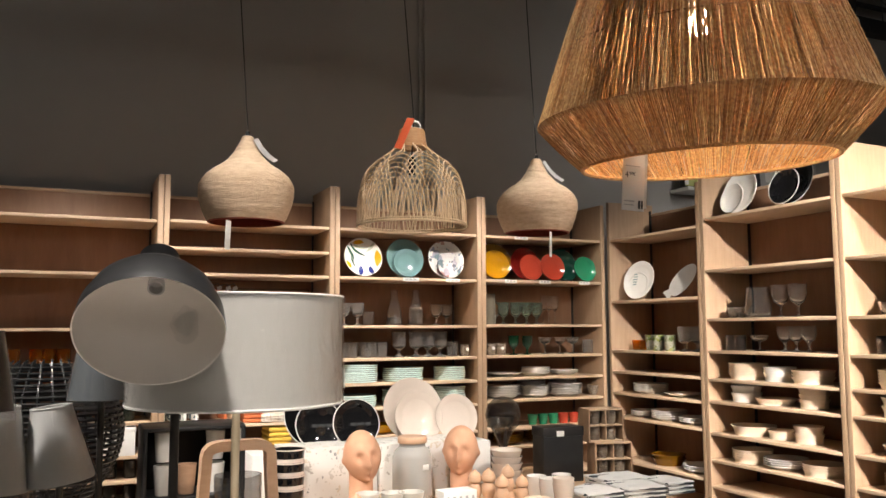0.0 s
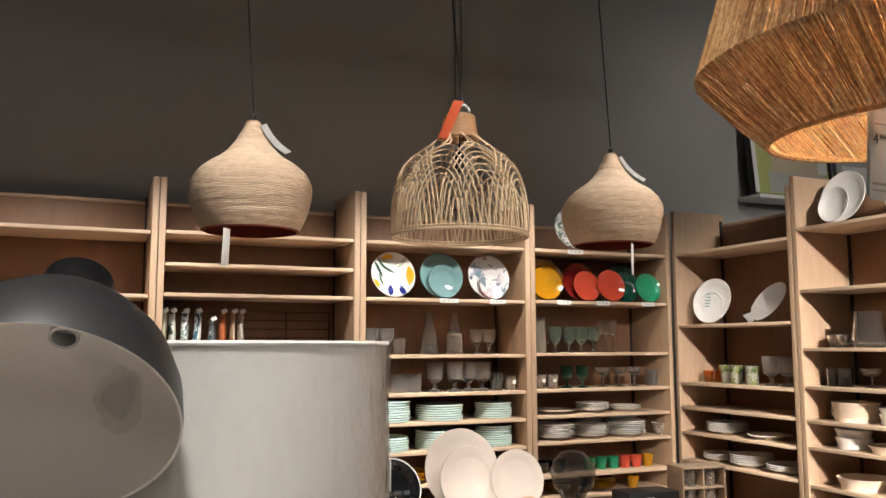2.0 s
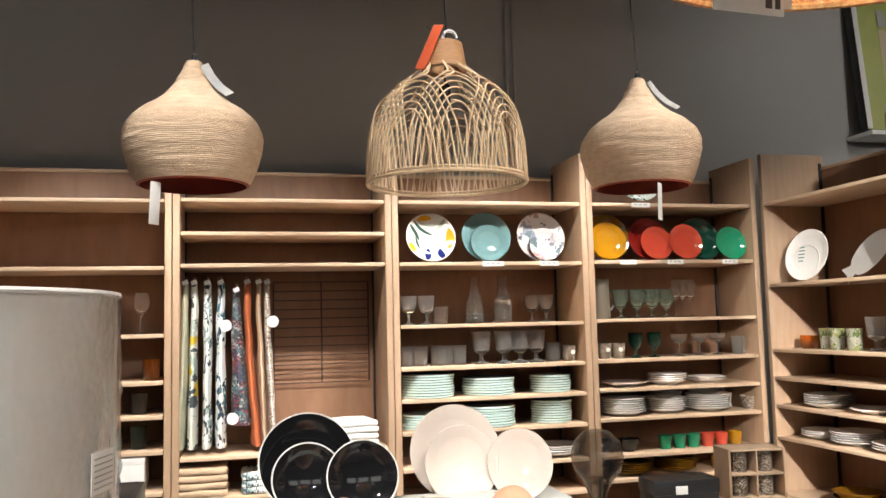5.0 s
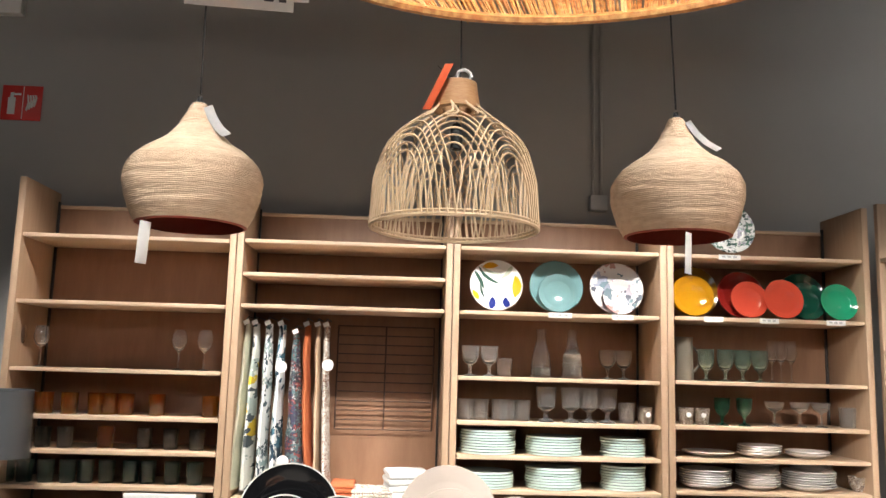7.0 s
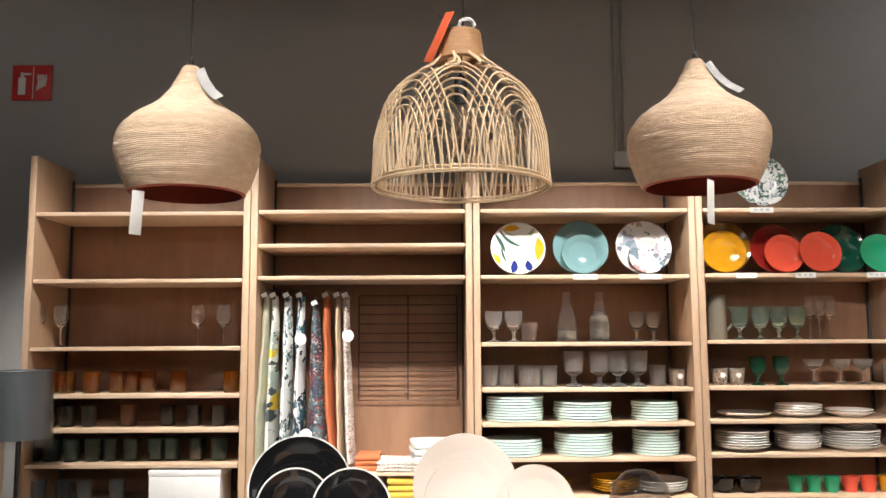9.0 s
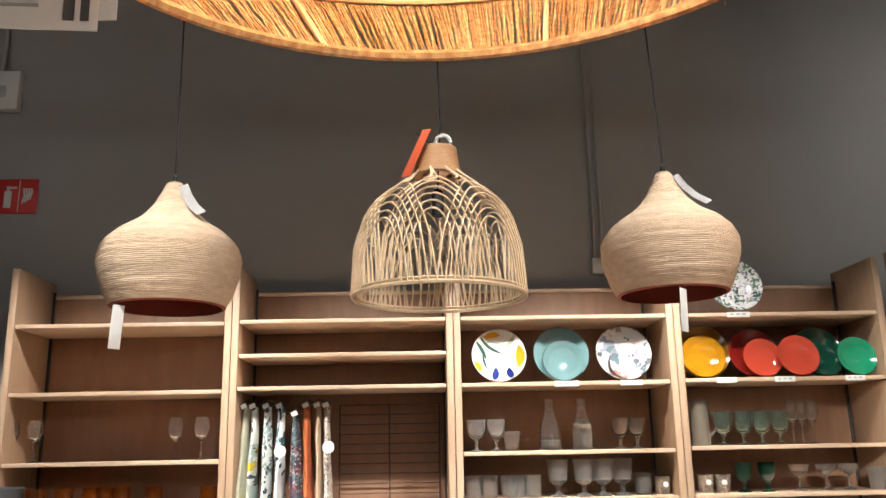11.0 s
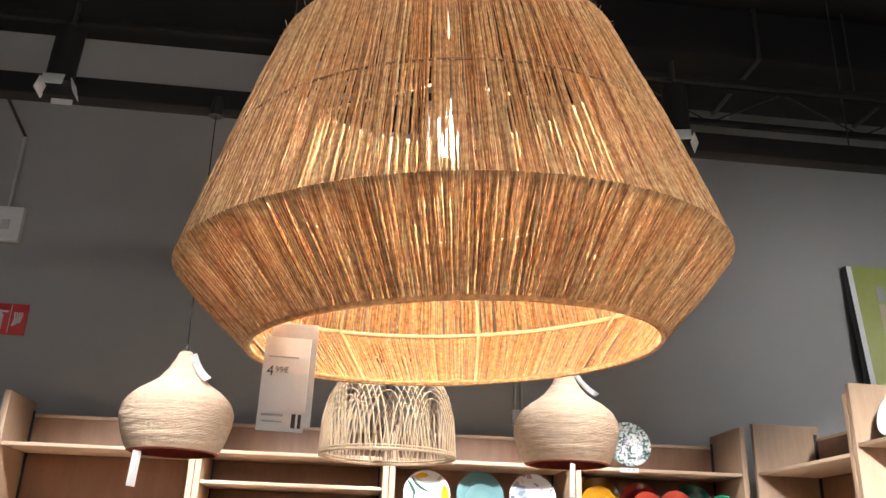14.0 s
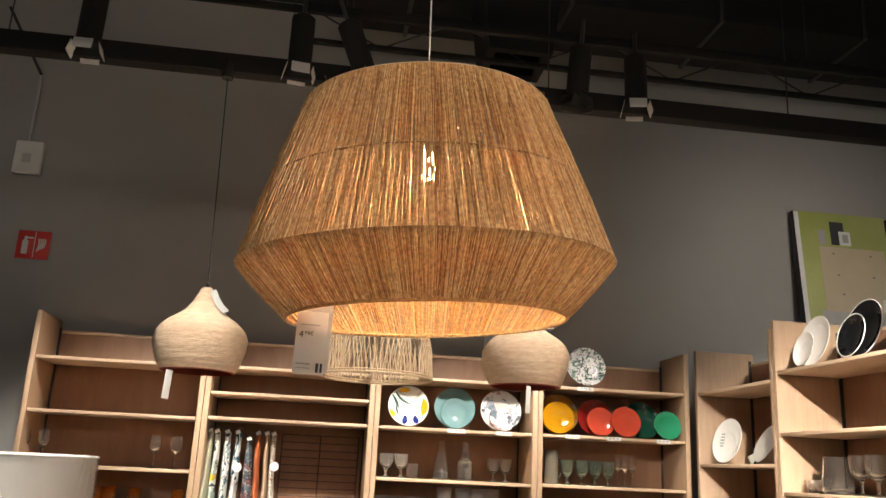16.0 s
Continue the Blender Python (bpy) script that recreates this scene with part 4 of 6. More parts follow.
# ---- bay of hanging cloths ----
def hanging_cloth(x, mat, w_top, w_bot, top, bottom, sway, label):
    bm = B()
    n, rows = 14, 24
    rings = []
    for i in range(rows + 1):
        f = i / rows
        z = top + (bottom - top) * f
        w = (w_top + (w_bot - w_top) * f ** 0.7) * (1 + 0.12 * noise.noise(Vector((x * 9, 0, z * 5))))
        d = 0.05 + 0.20 * min(1.0, f * 1.6)
        cx = sway * f ** 1.6 + 0.006 * noise.noise(Vector((x * 30, 2, z * 7)))
        ring = []
        for k in range(n):
            a = 2 * math.pi * k / n
            wob = 1 + 0.25 * noise.noise(Vector((x * 40 + math.cos(a) * 1.2, math.sin(a) * 1.2, z * 6)))
            ring.append(bm.verts.new((cx + w / 2 * math.cos(a) * wob, d / 2 * math.sin(a), z)))
        rings.append(ring)
    for a, b in zip(rings, rings[1:]):
        for k in range(n):
            bm.faces.new((a[k], a[(k + 1) % n], b[(k + 1) % n], b[k]))
    bm.faces.new(rings[0])
    bm.faces.new(rings[-1][::-1])
    c = thing("tea_towel", pose(x, 5.36, 0), label, "tea towel", "hanging tea towels")
    part("fabric", bm, mat, c)
    part("hook", tube(B(), [(0, -0.06, top - 0.01), (0, -0.07, top + 0.02), (0, -0.02, top + 0.035), (0, 0.24, top + 0.035)], 0.003, 6), BLACK_RAIL, c, "black wire hook")
    card("paper_tag", 0.03, 0.022, c, pose(0.0, -0.075, top + 0.004, 0, -25, 0))
    return c


TOW = [(0.716, 0, 0.028, 0.055, -0.03, "cream"), (0.758, 1, 0.03, 0.05, -0.01, "yellow and grey checked"), (0.823, 2, 0.034, 0.05, -0.005, "white leaf-printed"), (0.888, 3, 0.036, 0.055, 0.0, "white and blue leaf-printed"),
       (0.964, 4, 0.026, 0.10, 0.03, "dark floral"), (1.018, 5, 0.03, 0.05, 0.045, "rust orange"), (1.074, 6, 0.022, 0.035, 0.03, "sand coloured"), (1.117, 7, 0.03, 0.04, 0.03, "white and brown patterned")]
for x, i, wt, wbm, sw, nm in TOW:
    hanging_cloth(x, CLOTHS[i], wt, wbm, 1.80 if i != 4 else 1.76, 0.985 if i != 4 else 1.09, sw, nm + " cotton tea towel hanging from a hook")
for x, z in ((0.913, 1.585), (1.142, 1.60), (0.945, 1.13)):
    rt = thing("round_tag", pose(x, 5.205, z), "round white paper tag hanging on a tea towel", "paper tag")
    part("disc", revolve(B(), [(0, -0.001), (0.029, -0.001), (0.029, 0.001), (0, 0.001)], 24, pose(0, 0, 0, 90)), PAPER, rt)
BROWN_WIRE = material("brown_wire", (0.055, 0.026, 0.016), 0.45, second=(0.085, 0.042, 0.026), scale=20)
grid = thing("wire_rack", pose(1.420, 5.585, 1.54), "dark brown wire hanging rack on the oak back panel", "wire rack")
gw, gh = 0.52, 0.55
for k in range(3):
    part("upright_wire", tube(B(), [(-gw / 2 + gw * k / 2, 0, -gh / 2), (-gw / 2 + gw * k / 2, 0, gh / 2)], 0.005, 6), BROWN_WIRE, grid)
for k in range(12):
    part("cross_wire", tube(B(), [(-gw / 2, 0, -gh / 2 + gh * k / 11), (gw / 2, 0, -gh / 2 + gh * k / 11)], 0.0034, 6), BROWN_WIRE, grid)


def folded(name, x, y, z, w, d, h, mat, label, turn=0, layers=3, group=""):
    f = thing(name, pose(x, y, z, 0, 0, turn), label, "folded cloth", group)
    for k in range(layers):
        bm = box(B(), 0, 0, 0, w * (1 - 0.03 * (k % 2)), d, h / layers * 0.96, h / layers * 0.42)
        bmesh.ops.subdivide_edges(bm, edges=[e for e in bm.edges if e.calc_length() > 0.05], cuts=5, use_grid_fill=True)
        for v in bm.verts:
            v.co += Vector((noise.noise(v.co * 14 + Vector((k, 0, x))), noise.noise(v.co * 14 + Vector((9, k, x))), 0.6 * noise.noise(v.co * 11 + Vector((x, 5, k))))) * 0.007
        part("fold", bm, mat, f, m=pose(0, 0, h / layers * (k + 0.5) + 0.002))
    return f


folded("folded_cloth", 1.233, 5.34, 0.953, 0.12, 0.22, 0.07, RUST_CLOTH, "rust orange cloth folded on an oak shelf")
folded("folded_cloth", 1.383, 5.32, 0.953, 0.20, 0.24, 0.045, CLOTHS[7], "patterned white cloth folded on an oak shelf")
folded("folded_cloth", 1.553, 5.36, 0.953, 0.22, 0.24, 0.13, WHITE_CLOTH, "stack of folded white cloths on an oak shelf", 8, 4)
folded("folded_cloth", 1.405, 5.32, 0.76, 0.15, 0.22, 0.16, YEL_CLOTH, "stack of folded yellow napkins", 0, 5)
folded("folded_cloth", 0.804, 5.32, 0.76, 0.24, 0.24, 0.14, CLOTHS[6], "stack of folded sand cloths", 0, 4)
folded("folded_cloth", 1.086, 5.32, 0.76, 0.2, 0.24, 0.10, CLOTHS[2], "folded leaf-printed cloth on a shelf", 0, 3)

# ---- bay of plates and clear glass ----
PL = turned("leaf_plate", plate(0.138), WHITE_C, 40)
leafy = display_plate("dinner_plate", PL, 0.138, 1.982, 5.31, COMMON[1], "white dinner plate with yellow and blue leaf print")


def printed_leaf(parent, r, x, y, angle, length, width, mat, bend=0.0):
    """A leaf of glaze colour that lies on the dished face of a plate."""
    bm = B()
    rows = []
    for i in range(9):
        f = i / 8
        w = width * math.sin(math.pi * min(1.0, f * 0.97 + 0.02)) ** 0.8
        a = radians(angle) + bend * (f - 0.5)
        c = Vector((x + math.cos(a) * length * (f - 0.5), y + math.sin(a) * length * (f - 0.5)))
        s = Vector((-math.sin(a), math.cos(a)))
        edge = []
        for g in (-0.5, 0.0, 0.5):
            q = c + s * w * g
            if q.length > r * 0.96:
                q *= r * 0.96 / q.length
            u = max(0.0, (q.length - r * 0.66) / (r * 0.32))
            edge.append(bm.verts.new((q.x, q.y, 0.0108 + 0.0185 * u)))
        rows.append(edge)
    for a, b in zip(rows, rows[1:]):
        for k in range(2):
            bm.faces.new((a[k], b[k], b[k + 1], a[k + 1]))
    part("printed_leaf", bm, mat, parent)


NAVY_C, LEAF_G, LEAF_S = ceramic("navy_glaze", (0.02, 0.03, 0.16)), ceramic("leaf_green_glaze", (0.05, 0.10, 0.075)), ceramic("sage_glaze", (0.42, 0.44, 0.36))
GOLD_C = ceramic("golden_glaze", (0.66, 0.34, 0.02))
for lx, ly, la, ll, lw, lm, lb in ((-0.02, -0.098, 80, 0.075, 0.036, NAVY_C, 0.3), (0.052, -0.095, 105, 0.07, 0.036, NAVY_C, -0.3), (0.108, -0.005, 88, 0.12, 0.046, GOLD_C, 0.3), (-0.03, 0.108, 8, 0.085, 0.03, GOLD_C, -0.3),
                                   (-0.105, -0.055, 120, 0.06, 0.03, GOLD_C, 0.2), (-0.045, 0.045, -38, 0.15, 0.018, LEAF_G, 0.4), (-0.085, 0.035, -60, 0.12, 0.02, LEAF_G, -0.3), (-0.03, 0.075, -20, 0.13, 0.014, LEAF_S, 0.4), (0.065, 0.075, 50, 0.10, 0.022, LEAF_S, 0.3),
                                   (-0.075, -0.03, -75, 0.09, 0.012, LEAF_G, 0.3)):
    printed_leaf(leafy, 0.138, lx, ly, la, ll, lw, lm, lb)
display_plate("dinner_plate", turned("teal_plate", plate(0.142), TEAL_C, 40), 0.142, 2.299, 5.33, COMMON[1], "teal glazed dinner plate standing on edge")
display_plate("side_plate", turned("teal_side_plate", plate(0.104), TEAL_C, 40), 0.104, 2.302, 5.295, COMMON[1], "smaller teal plate before a larger one")
display_plate("dinner_plate", turned("flower_plate", plate(0.142), FLOW_P, 40), 0.142, 2.617, 5.33, COMMON[1], "white dinner plate with grey flower print")
display_plate("side_plate", turned("flower_side_plate", plate(0.095), FLOW_P, 40), 0.095, 2.628, 5.295, COMMON[1], "small flower print plate before a larger one")
shelf_tag(2.30, COMMON[1], 0.12)
shelf_tag(2.62, COMMON[1], 0.11)
G1 = fluted("goblet", goblet(0.045, 0.155), RIBBED)
row("goblet", G1, [1.860, 1.959], 5.32, COMMON[2], "clear ribbed glass goblet on an oak shelf", "goblet", "clear goblets")
row("glass_bowl", turned("glass_bowl", tumbler(0.034, 0.046, 0.095), CLEAR), [2.036], 5.32, COMMON[2], "small clear glass bowl on a shelf", "glass", "clear glasses")
row("carafe", turned("carafe", carafe(0.054, 0.25), CLEAR), [2.227, 2.387], 5.34, COMMON[2], "clear glass carafe with speckled base", "carafe", "glass carafes")
for px in (2.227, 2.387):
    row("carafe_filling", turned("pebbles", [(0, 0.014), (0.048, 0.014), (0.047, 0.05 if px < 2.3 else 0.12), (0.02, 0.06 if px < 2.3 else 0.15), (0, 0.06 if px < 2.3 else 0.15)], MARBLED), [px], 5.34, COMMON[2], "speckled pebbles filling a glass carafe", "pebbles", "carafe fillings")
row("goblet", G1, [2.608, 2.697], 5.46, COMMON[2], "clear ribbed glass goblet on an oak shelf", "goblet", "clear goblets")
T_CL = fluted("clear_tumbler", tumbler(0.038, 0.043, 0.105), RIBBED)
row("clear_tumbler", T_CL, [1.840, 1.919, 2.016, 2.056, 2.130, 2.674], 5.32, COMMON[3], "clear straight glass tumbler on an oak shelf", "tumbler", "clear tumblers")
G2 = fluted("footed_glass", [(0, 0), (0.042, 0), (0.04, 0.006), (0.012, 0.02), (0.012, 0.05), (0.045, 0.075), (0.052, 0.175), (0.049, 0.175), (0.042, 0.08), (0, 0.07)], RIBBED)
row("footed_glass", G2, [2.250, 2.376, 2.470, 2.568], 5.31, COMMON[3], "tall clear footed glass on an oak shelf", "footed glass", "footed glasses")
VOT = turned("votive", tumbler(0.034, 0.042, 0.085), MARBLED)
row("votive_glass", VOT, [2.771], 5.32, COMMON[3], "speckled small glass with a white sticker", "votive", "speckled votives")
MP = turned("mint_plate", [(0, 0), (0.085, 0), (0.137, 0.002), (0.142, 0.0035), (0.143, 0.011), (0.140, 0.0125), (0.086, 0.009), (0, 0.008)], MINT_C, 36)
MB = turned("mint_small_plate", [(0, 0), (0.07, 0), (0.109, 0.002), (0.114, 0.0035), (0.115, 0.011), (0.112, 0.0125), (0.07, 0.009), (0, 0.008)], MINT_C, 36)
for z, specs in ((COMMON[4], ((1.959, MP, 9), (2.296, MP, 7), (2.657, MB, 7))), (COMMON[5], ((1.951, MP, 6), (2.296, MP, 8), (2.657, MB, 9)))):
    for x, me, n in specs:
        stack("mint_plate", me, x, 5.345, z, n, 0.0135, "pale mint glazed plate in a stack", "mint plates")
YP = turned("yellow_plate", plate(0.12), YEL_C, 32)
OP = turned("ochre_plate", plate(0.12), OCHRE_C, 32)
for x, n in ((2.12, 4), (2.45, 5)):
    stack("yellow_plate", YP, x, 5.345, 0.83, n, 0.012, "yellow glazed plate in a stack", "yellow plates")
    stack("ochre_plate", OP, x - 0.02, 5.345, 0.66, n + 2, 0.012, "ochre glazed plate in a stack", "ochre plates")
stack("white_plate", turned("white_plate", plate(0.125), WHITE_C, 32), 2.68, 5.345, 0.83, 4, 0.012, "white glazed plate in a stack", "white plates")

# ---- bay of coloured plates and green glass ----
Z41 = 1.897
for x, y, r, mat, nm in ((3.030, 5.36, 0.140, OCHRE_C, "ochre"), (3.016, 5.31, 0.112, YEL_C, "bright yellow"), (3.289, 5.35, 0.128, DKRED_C, "deep red"), (3.318, 5.31, 0.10, RED_C, "bright red"),
                         (3.489, 5.285, 0.106, RED_C, "bright red"), (3.625, 5.36, 0.130, DKGREEN_C, "deep green"), (3.636, 5.33, 0.104, DKGREEN_C, "deep green"), (3.795, 5.30, 0.100, GREEN_C, "bright green")):
    display_plate("dinner_plate", turned("coloured_plate", plate(r), mat, 40), r, x, y, Z41, nm + " glazed plate standing on a shelf", group="coloured display plates")
for x in (3.09, 3.38, 3.73):
    shelf_tag(x, Z41, 0.10)
display_plate("flower_bowl", turned("flower_dish", plate(0.140, 0.05), BLUE_P, 36), 0.140, 3.20, 5.30, 2.22, "white round dish with dark flower print")
shelf_tag(3.18, 2.22, 0.115)
jug = thing("jug", pose(2.984, 5.34, 1.572), "tall grey-beige stoneware jug with a loop handle", "jug")
part("body", revolve(B(), [(0, 0), (0.045, 0), (0.046, 0.01), (0.043, 0.20), (0.045, 0.225), (0.042, 0.225), (0.039, 0.20), (0.04, 0.012), (0, 0.012)], 28), GREY_C, jug)
part("handle", tube(B(), [(0.042 + 0.045 * math.sin(math.pi * i / 10), 0, 0.18 - 0.014 * i) for i in range(11)], 0.006, 8), GREY_C, jug)
G3 = fluted("green_goblet", goblet(0.043, 0.165, 0.3), PALE_GR)
row("green_goblet", G3, [3.091, 3.191, 3.284, 3.379], 5.33, 1.572, "pale green ribbed glass goblet on a shelf", "goblet", "pale green goblets")
row("flute_glass", turned("flute", wine(0.030, 0.22), CLEAR), [3.463, 3.572, 3.515], 5.36, 1.572, "tall thin smoked stem glass on a shelf", "stem glass", "stem glasses")
row("votive_glass", VOT, [2.981, 3.062], 5.32, 1.349, "speckled small glass with a white sticker", "votive", "speckled votives")
row("green_goblet", fluted("emerald_goblet", goblet(0.040, 0.14, 0.34), GREEN_GL), [3.165, 3.281], 5.32, 1.349, "emerald green glass goblet on a shelf", "goblet", "emerald goblets")
row("coupe_glass", fluted("coupe_glass", coupe(0.050, 0.125), RIBBED), [3.454, 3.596, 3.711], 5.33, 1.349, "clear low coupe glass on a shelf", "coupe glass", "coupe glasses")
row("clear_tumbler", T_CL, [3.850], 5.34, 1.349, "clear straight glass tumbler on an oak shelf", "tumbler", "clear tumblers")
for px, z, r in ((2.981, 1.40, 0.013), (3.059, 1.40, 0.013), (2.771, 1.395, 0.013)):
    st = thing("round_sticker", pose(px, 5.275, z), "round white sticker on a small glass", "sticker")
    part("disc", revolve(B(), [(0, -0.0006), (r, -0.0006), (r, 0.0006), (0, 0.0006)], 20, pose(0, 0, 0, 90)), PAPER, st)
WP = turned("white_plate", plate(0.132), WHITE_C, 36)
WS = turned("white_small_plate", plate(0.112), WHITE_C, 36)
for x, z, n, me in ((3.102, 1.19, 1, WP), (3.373, 1.19, 4, WS), (3.625, 1.19, 2, WS), (3.085, 1.03, 7, WP), (3.362, 1.03, 6, WS), (3.630, 1.03, 7, WP)):
    stack("white_plate", me, x, 5.345, z, n, 0.012, "white glazed plate in a stack", "white plates")
for x, n in ((3.428, 9), (3.717, 10)):
    stack("white_plate", WS, x, 5.50, 1.03, n, 0.011, "white glazed plate in a stack", "white plates")
row("print_bowl", turned("print_bowl", bowl(0.05, 0.075), MARBLED), [3.877], 5.32, 1.03, "small brown printed bowl on a shelf", "bowl", "printed bowls")
row("dark_bowl", turned("dark_bowl", bowl(0.065, 0.07), BLACK_C), [2.98, 3.10], 5.33, 0.83, "dark glazed bowl on an oak shelf", "bowl", "dark bowls")
for x, mat, nm in ((3.33, GREEN_C, "green"), (3.42, GREEN_C, "green"), (3.51, GREEN_C, "green"), (3.60, RED_C, "red"), (3.69, RED_C, "red"), (3.78, YEL_C, "yellow")):
    solid("cup", turned("cup", tumbler(0.030, 0.040, 0.075), mat), None, pose(x, 5.32, 0.8305), nm + " glazed cup without handle", "cup", "coloured cups")
for x, n in ((3.12, 5), (3.40, 6)):
    stack("ochre_plate", OP, x, 5.345, 0.70, n, 0.011, "ochre glazed plate in a stack", "ochre plates")
solid("cup", turned("cup", tumbler(0.030, 0.040, 0.075), YEL_C), None, pose(3.66, 5.32, 0.7005), "yellow glazed cup without handle", "cup", "coloured cups")

# ---- side unit: dishes, glasses and bowls ----
SX = RX + 0.14


def side_plate_up(name, me, half, y, z, label, turn=-90, lean=14):
    return solid(name, me, None, pose(SX - 0.03, y, z + half * math.cos(radians(lean)) + 0.003, 90 - lean, 0, turn), label, "plate", "side display plates")


OVAL = mesh_of("oval_plate", revolve(B(), plate(0.15), 40), WHITE_C)
oval = side_plate_up("oval_plate", OVAL, 0.15, 5.001, 1.753, "white oval plate with a blue fish drawing", -80)
INNER = mesh_of("oval_small_plate", revolve(B(), [(r * 0.92, z) for r, z in plate(0.11)], 36), WHITE_C)
side_plate_up("oval_plate", INNER, 0.11, 5.017, 1.753, "small white oval plate with blue stripes", -80)
for k in range(5):
    st = thing("painted_stripe", oval.matrix_basis @ pose(-0.01, -0.045 + 0.02 * k, 0.05), "dark teal painted stripe on a white plate", "painted stripe")
    part("stroke", box(B(), 0, 0, 0, 0.045 - 0.006 * abs(k - 2), 0.007, 0.001), TEAL_C, st)
fish = B()
pts = [(0.155 * math.cos(a), 0.085 * math.sin(a)) for a in [2 * math.pi * i / 28 for i in range(28)]]
pts = [(x, y) for x, y in pts if x > -0.135] 
left = [(-0.135, -0.03), (-0.20, -0.055), (-0.185, 0.0), (-0.20, 0.055), (-0.135, 0.03)]
pts = sorted(pts, key=lambda p: math.atan2(p[1], p[0]) % (2 * math.pi))
up, lo = [p for p in pts if p[1] >= 0], [p for p in pts if p[1] < 0]
vs = [fish.verts.new((x, y, 0)) for x, y in up + left[::-1] + lo]
fish.faces.new(vs)
bmesh.ops.solidify(fish, geom=fish.faces[:], thickness=0.012)
solid("fish_plate", fish, WHITE_C, pose(SX - 0.04, 4.526, 1.753 + 0.125, 76, 0, -90) @ pose(0, 0, 0, 0, 0, 38), "white plate in the shape of a fish", "plate", "side display plates")

row_side = lambda name, me, ys, z, label, category, group, x=SX: [solid(name, me, None, pose(x + 0.02 * math.sin(9 * y), y, z + 0.0005, 0, 0, 63 * i), label, category, group) for i, y in enumerate(ys)]
row_side("amber_votive", turned("amber_votive", tumbler(0.03, 0.036, 0.075), AMBER), [5.13, 5.05], 1.375, "amber printed small glass on a shelf", "votive", "amber votives")
row_side("yellow_votive", turned("yellow_votive", tumbler(0.028, 0.034, 0.11), YEL_C), [5.09], 1.375, "tall yellow printed glass on a shelf", "votive", "amber votives", SX + 0.09)
row_side("leaf_tumbler", turned("leaf_tumbler", tumbler(0.037, 0.044, 0.115), LEAFGLASS), [4.95, 4.85, 4.70], 1.375, "green leaf-printed glass tumbler on a shelf", "tumbler", "leaf tumblers")
row_side("goblet", G2, [4.56, 4.45, 4.36], 1.375, "clear footed glass on an oak shelf", "footed glass", "footed glasses")
for y, z, n, me in ((4.98, 1.055, 5, WP), (4.62, 1.055, 1, WP), (5.05, 0.875, 3, WS), (4.78, 0.875, 5, WP), (4.48, 0.875, 3, WP), (4.45, 0.555, 3, WP)):
    for k in range(n):
        solid("white_plate", me, None, pose(SX + 0.02, y, z + 0.0008 + 0.012 * k, 0, 0, 40 * k), "white glazed plate in a stack", "plate", "white plates")
for k in range(2):
    solid("ochre_dish", turned("ochre_dish", bowl(0.125, 0.05, 0.75), OCHRE_C, 32), None, pose(SX + 0.02, 4.80, 0.5555 + 0.028 * k), "ochre glazed baking dish on a shelf", "dish", "ochre dishes")

